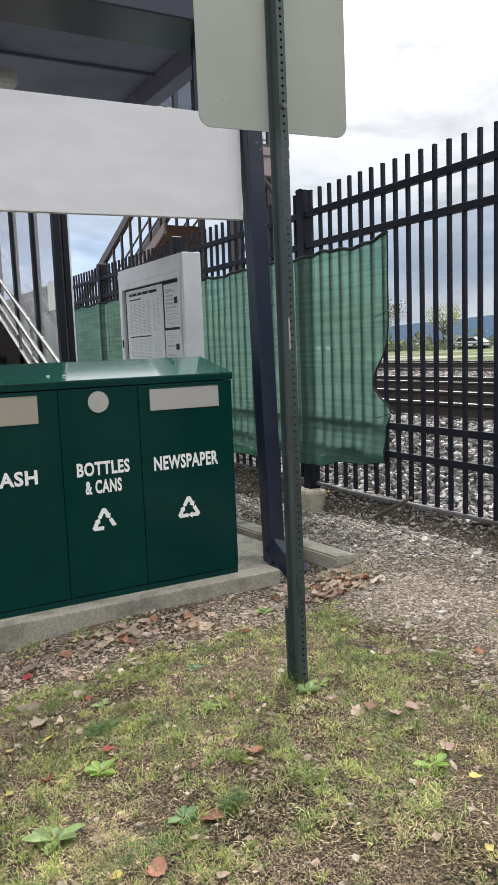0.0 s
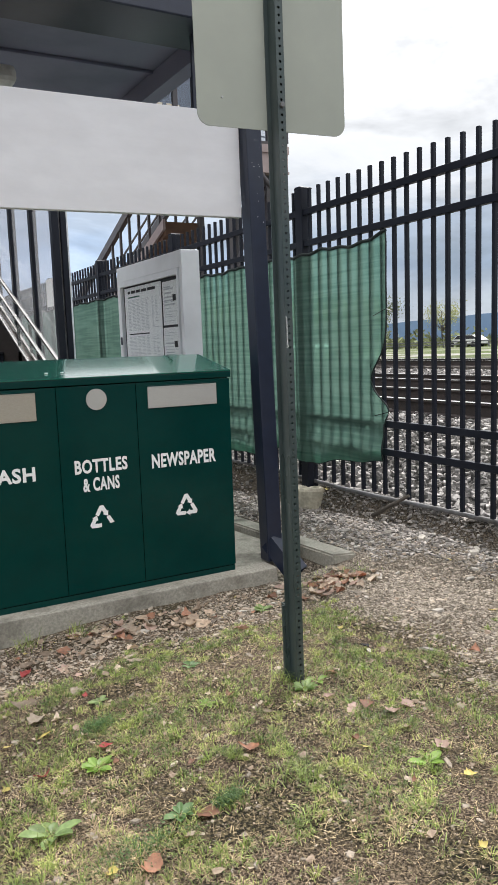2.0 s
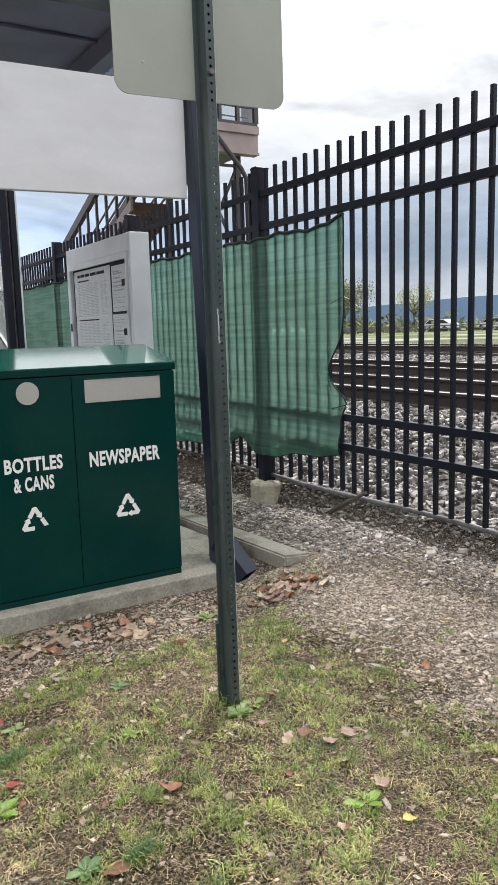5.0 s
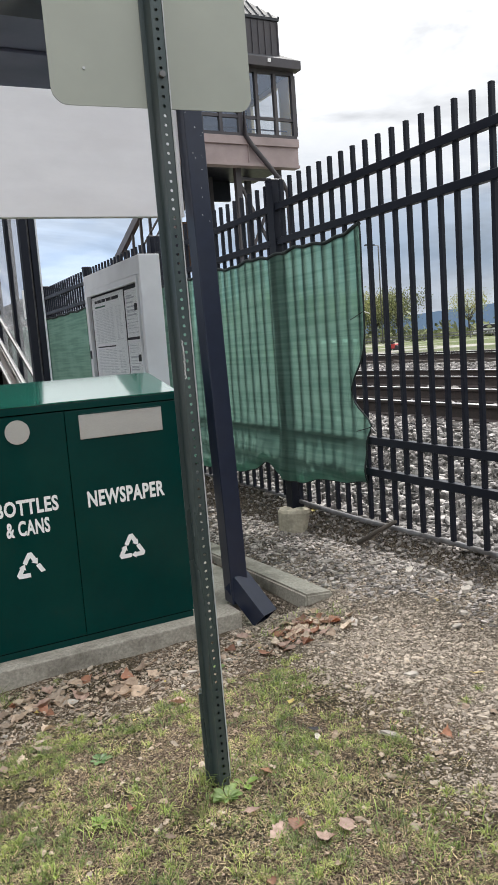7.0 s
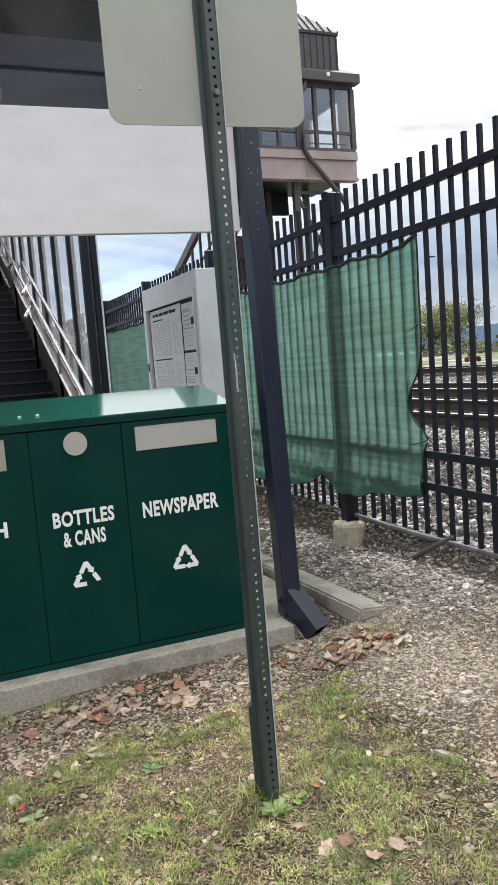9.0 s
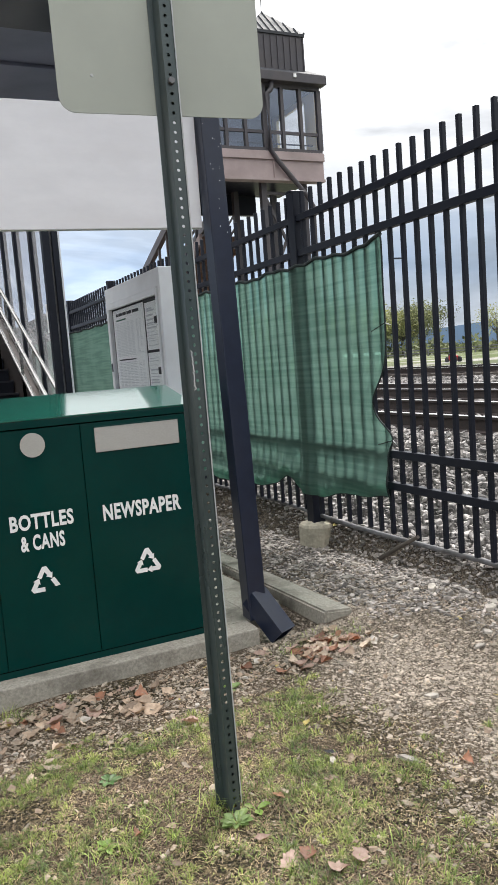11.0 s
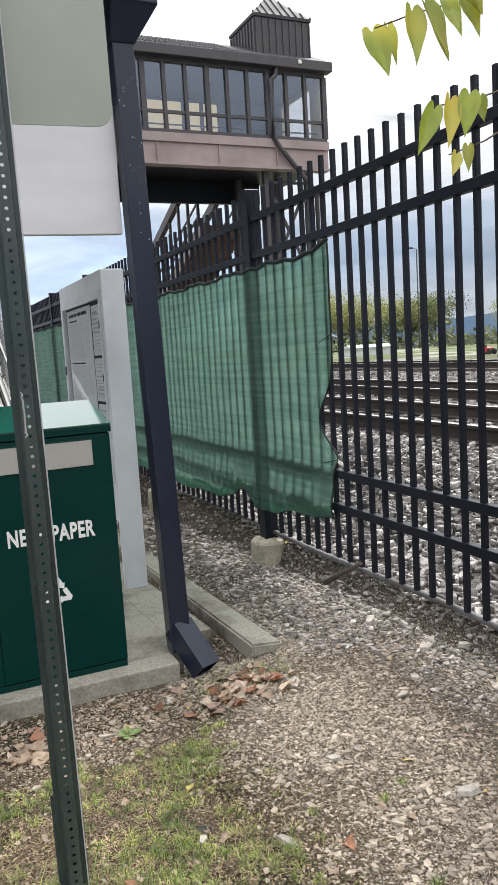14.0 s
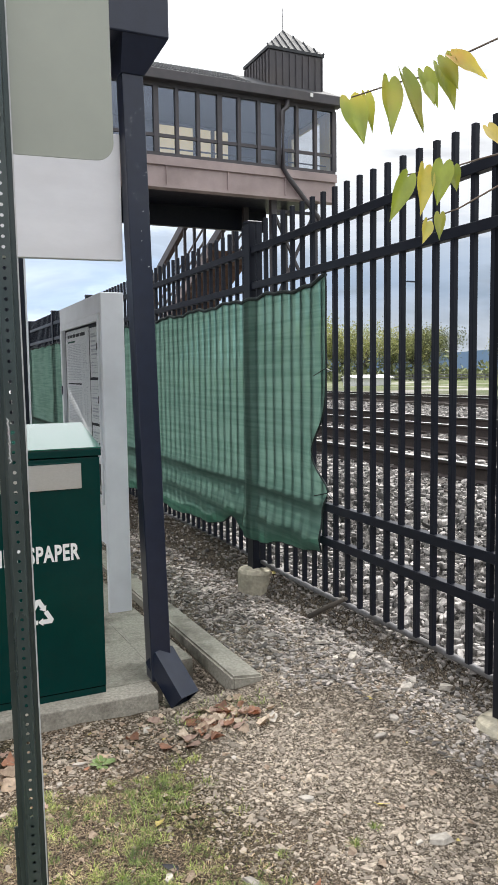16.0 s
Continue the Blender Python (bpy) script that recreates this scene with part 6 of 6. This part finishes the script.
PINKL, TANL = "pinkish-brown dead leaf lying in thin grass", "curled tan dead leaf lying on the ground"
RUST = "rust-brown dead leaf lying in thin grass"
for i, (x, y, s, m, lab) in enumerate([
        (1.06, 1.98, 0.085, LEAF_RUST, RUST), (1.31, 2.17, 0.07, LEAF_RUST, RUST), (0.94, 2.50, 0.05, LEAF_RED, "red leaf in the grass"), (0.72, 2.47, 0.045, LEAF_RED, "dark red leaf in the grass"),
        (0.90, 3.50, 0.08, LEAF_RED, "red leaf beside the kerb"), (1.00, 2.93, 0.04, LEAF_RED, "small red leaf in the leaf litter"), (0.79, 3.06, 0.11, LEAF_TAN, TANL), (0.78, 2.84, 0.09, LEAF_PALE, TANL), (0.85, 2.80, 0.055, LEAF_PALE, TANL),
        (0.79, 2.72, 0.05, LEAF_YELLOW, "pale yellow leaf in thin grass"), (0.65, 2.71, 0.035, LEAF_YELLOW, "pale yellow leaf in thin grass"), (0.60, 2.45, 0.03, LEAF_YELLOW, "small yellow leaf in the grass"), (0.75, 1.91, 0.04, LEAF_YELLOW, "small yellow leaf in the grass"),
        (0.84, 1.86, 0.075, LEAF_RUST, RUST), (1.21, 3.15, 0.08, LEAF_PALE, TANL), (1.29, 3.17, 0.075, LEAF_PALE, TANL), (1.47, 3.62, 0.08, LEAF_TAN, TANL), (1.49, 3.44, 0.07, LEAF_TAN, TANL), (1.28, 3.60, 0.10, LEAF_TAN, TANL),
        (1.71, 3.49, 0.10, LEAF_TAN, TANL), (1.66, 3.55, 0.075, LEAF_TAN, TANL), (1.03, 3.70, 0.065, LEAF_TAN, TANL), (0.99, 3.00, 0.06, LEAF_PALE, TANL), (0.94, 2.40, 0.03, LEAF_RUST, RUST), (1.13, 2.23, 0.03, LEAF_RUST, RUST),
        (1.75, 2.19, 0.08, LEAF_PINK, PINKL), (1.81, 2.19, 0.055, LEAF_RUST, RUST), (1.84, 2.08, 0.06, LEAF_PINK, PINKL), (1.91, 2.09, 0.06, LEAF_PINK, "reddish dead leaf lying in thin grass"), (1.48, 2.33, 0.042, LEAF_TAN, TANL), (1.73, 2.31, 0.05, LEAF_PINK, PINKL),
        (1.63, 1.96, 0.032, LEAF_YELLOW, "small yellow leaf in the grass"), (1.83, 1.84, 0.058, LEAF_PINK, PINKL), (1.83, 1.70, 0.035, LEAF_TAN, TANL), (1.79, 1.67, 0.042, LEAF_YELLOW, "pale yellow leaf on bare soil"), (1.63, 1.74, 0.028, LEAF_RUST, RUST), (1.58, 1.42, 0.03, LEAF_YELLOW, "pale yellow leaf on bare soil"),
        (2.52, 3.58, 0.09, LEAF_PALE, TANL), (2.62, 3.62, 0.08, LEAF_RUST, "rust-red dead leaf in a heap of leaves"), (2.66, 3.53, 0.08, LEAF_PALE, TANL), (2.46, 3.85, 0.075, LEAF_PINK, PINKL), (2.51, 3.45, 0.08, LEAF_PINK, PINKL), (2.78, 3.77, 0.09, LEAF_RUST, "rust-red dead leaf in a heap of leaves"),
        (2.83, 3.80, 0.065, LEAF_PALE, TANL), (2.75, 3.45, 0.055, LEAF_TAN, TANL), (2.49, 2.33, 0.055, LEAF_RUST, "orange-brown dead leaf on gravel"), (2.94, 3.56, 0.065, LEAF_PALE, TANL), (1.76, 3.60, 0.10, LEAF_TAN, TANL), (1.78, 3.46, 0.095, LEAF_TAN, TANL), (1.71, 3.57, 0.085, LEAF_TAN, TANL), (2.42, 3.50, 0.075, LEAF_RUST, RUST),
        (3.78, 5.2, 0.05, LEAF_YELLOW, "yellow leaf on gravel by the fence"), (2.91, 2.61, 0.045, LEAF_YELLOW, "pale yellow leaf on gravel"), (2.18, 2.85, 0.04, LEAF_YELLOW, "yellow leaf in thin grass")]):
    dead_leaf(x, y, s, m, 300 + i, 0.1, lab)
spread = random.Random(8)
for i in range(126):
    x, y = (spread.gauss(1.48, 0.26), 3.84 - abs(spread.gauss(0, 0.26))) if i < 82 else (spread.gauss(2.66, 0.12), spread.gauss(3.66, 0.10)) if i < 112 else (spread.uniform(0.7, 2.4), spread.uniform(1.7, 3.5))
    if not blocked(x, y):
        m = spread.choice((LEAF_TAN, LEAF_TAN, LEAF_PINK, LEAF_PALE, LEAF_PALE, LEAF_RUST))
        dead_leaf(x, y, 0.03 + 0.06 * spread.random() ** 1.6 if i < 112 else spread.uniform(0.025, 0.05), m, 700 + i, spread.uniform(-0.1, 0.5), PINKL if m is LEAF_PINK else RUST if m is LEAF_RUST else TANL if m is LEAF_TAN else "pale dry leaf among the leaf litter")


def litter():
    """Scatter of small leaf scraps along the kerb and in the turf."""
    rnd = random.Random(77)
    for k, (mat, n) in enumerate(((LEAF_TAN, 520), (LEAF_YELLOW, 40), (LEAF_PALE, 900))):
        vs, fs = [], []
        for _ in range(n):
            if rnd.random() < 0.55:
                x, y = rnd.uniform(0.6, 2.5), 3.88 - abs(rnd.gauss(0, 0.3))
            else:
                x, y = rnd.uniform(0.4, 3.6), rnd.uniform(1.5, 3.8)
            if blocked(x, y):
                continue
            s = 0.006 + 0.02 * rnd.random() ** 2 if mat is LEAF_TAN else 0.003 + 0.012 * rnd.random() ** 2
            a = rnd.uniform(0, 6.28)
            z = rough_z(x, y) + 0.008
            i = len(vs)
            for q in range(6):
                t = a + q * 1.047
                r = s * rnd.uniform(0.4, 1.0)
                vs.append((x + r * math.cos(t), y + r * math.sin(t), z + rnd.uniform(-0.3, 0.5) * s))
            vs.append((x, y, z + 0.002))
            fs += [(i + q, i + (q + 1) % 6, i + 6) for q in range(6)]
        stuff("leaf_litter", vs, fs, mat, ("dry tan leaf scraps", "tiny yellow leaf scraps", "pale crumbs of dry leaf")[k], "leaf litter")


litter()


def loose_stone(x, y, s, seed, mat=None):
    rnd = random.Random(seed)
    v, f = [], []
    chip(rnd, v, f, 0, 0, s * 0.8, 0.26, 0)
    me = bpy.data.meshes.new("stone")
    me.from_pydata(v, [], f)
    me.materials.append(mat or ROCK)
    o = tagged(new("stone", me), "flat pale stone lying in the gravel", "stone", "loose stones")
    o.location = (x, y, rough_z(x, y) + 0.004)


for i, (x, y, s) in enumerate([(2.34, 2.44, 0.07), (3.54, 3.81, 0.12), (3.57, 3.38, 0.11), (3.65, 3.44, 0.09), (3.72, 3.27, 0.105), (2.12, 2.57, 0.045), (3.58, 3.00, 0.07), (2.96, 2.37, 0.09), (2.89, 2.38, 0.035), (3.46, 3.85, 0.08), (3.34, 3.15, 0.07),
                               (1.94, 3.38, 0.045), (3.01, 3.43, 0.045), (2.26, 3.58, 0.042), (2.69, 2.76, 0.06), (2.91, 3.48, 0.06), (3.5, 4.1, 0.08), (3.35, 4.4, 0.07), (1.5, 3.6, 0.06), (1.2, 3.45, 0.05), (2.4, 3.75, 0.06), (3.3, 4.9, 0.09), (3.4, 5.6, 0.08),
                               (3.2, 3.05, 0.06), (2.6, 3.2, 0.05), (3.25, 4.15, 0.06), (3.55, 4.6, 0.09), (2.05, 3.55, 0.05)]):
    loose_stone(x, y, s, 500 + i)

bm = bmesh.new()
tube(bm, [(3.62, 4.42, 0.04), (3.655, 4.26, 0.14), (3.668, 4.08, 0.235)], 0.017, 7, 0.7)
one("stick", bm, BARK, "dark broken stick against the fence foot", "stick")
# heap of leaves washed out below the downspout
heap = random.Random(61)
for i in range(34):
    m = heap.choice((LEAF_TAN, LEAF_PALE, LEAF_RUST, LEAF_RUST, LEAF_PINK))
    dead_leaf(2.73 + heap.gauss(0, 0.105), 3.65 + heap.gauss(0, 0.08), heap.uniform(0.04, 0.085), m, 900 + i, heap.uniform(0.0, 0.5), "rust-red dead leaf in a heap of leaves" if m is LEAF_RUST else "dry leaf in a heap below the downspout")
dead_leaf(2.13, 2.60, 0.055, INK_DARK, 602, 0.4, "blackened curled leaf lying in thin grass")
dead_leaf(2.45, 4.6, 0.06, LEAF_TAN, 601, 0.1, "pale dead leaf on the concrete slab")


def motions():
    sway = ((0, 0, 0), (11.5, 0, -0.005), (12.5, 0.003, -0.016), (13.2, 0.004, -0.004), (14, 0.009, 0.005), (14.5, 0.005, 0.002), (15, -0.003, -0.003), (15.5, -0.002, -0.004), (16, 0.001, 0.001))
    walk(hanging_vine, [(t, pose(dx, -0.45 * dx, dz)) for t, dx, dz in sway])
    walk(cart, [(0, pose(30, 42.0, 0.38, 0, 0, -90)), (7, pose(30, 37.4, 0.38, 0, 0, -90)), (9.5, pose(30, 35.5, 0.38, 0, 0, -90)), (12, pose(30, 34.0, 0.38, 0, 0, -90)), (14.3, pose(30, 32.2, 0.38, 0, 0, -90)), (16, pose(30, 30.9, 0.38, 0, 0, -90))])


motions()
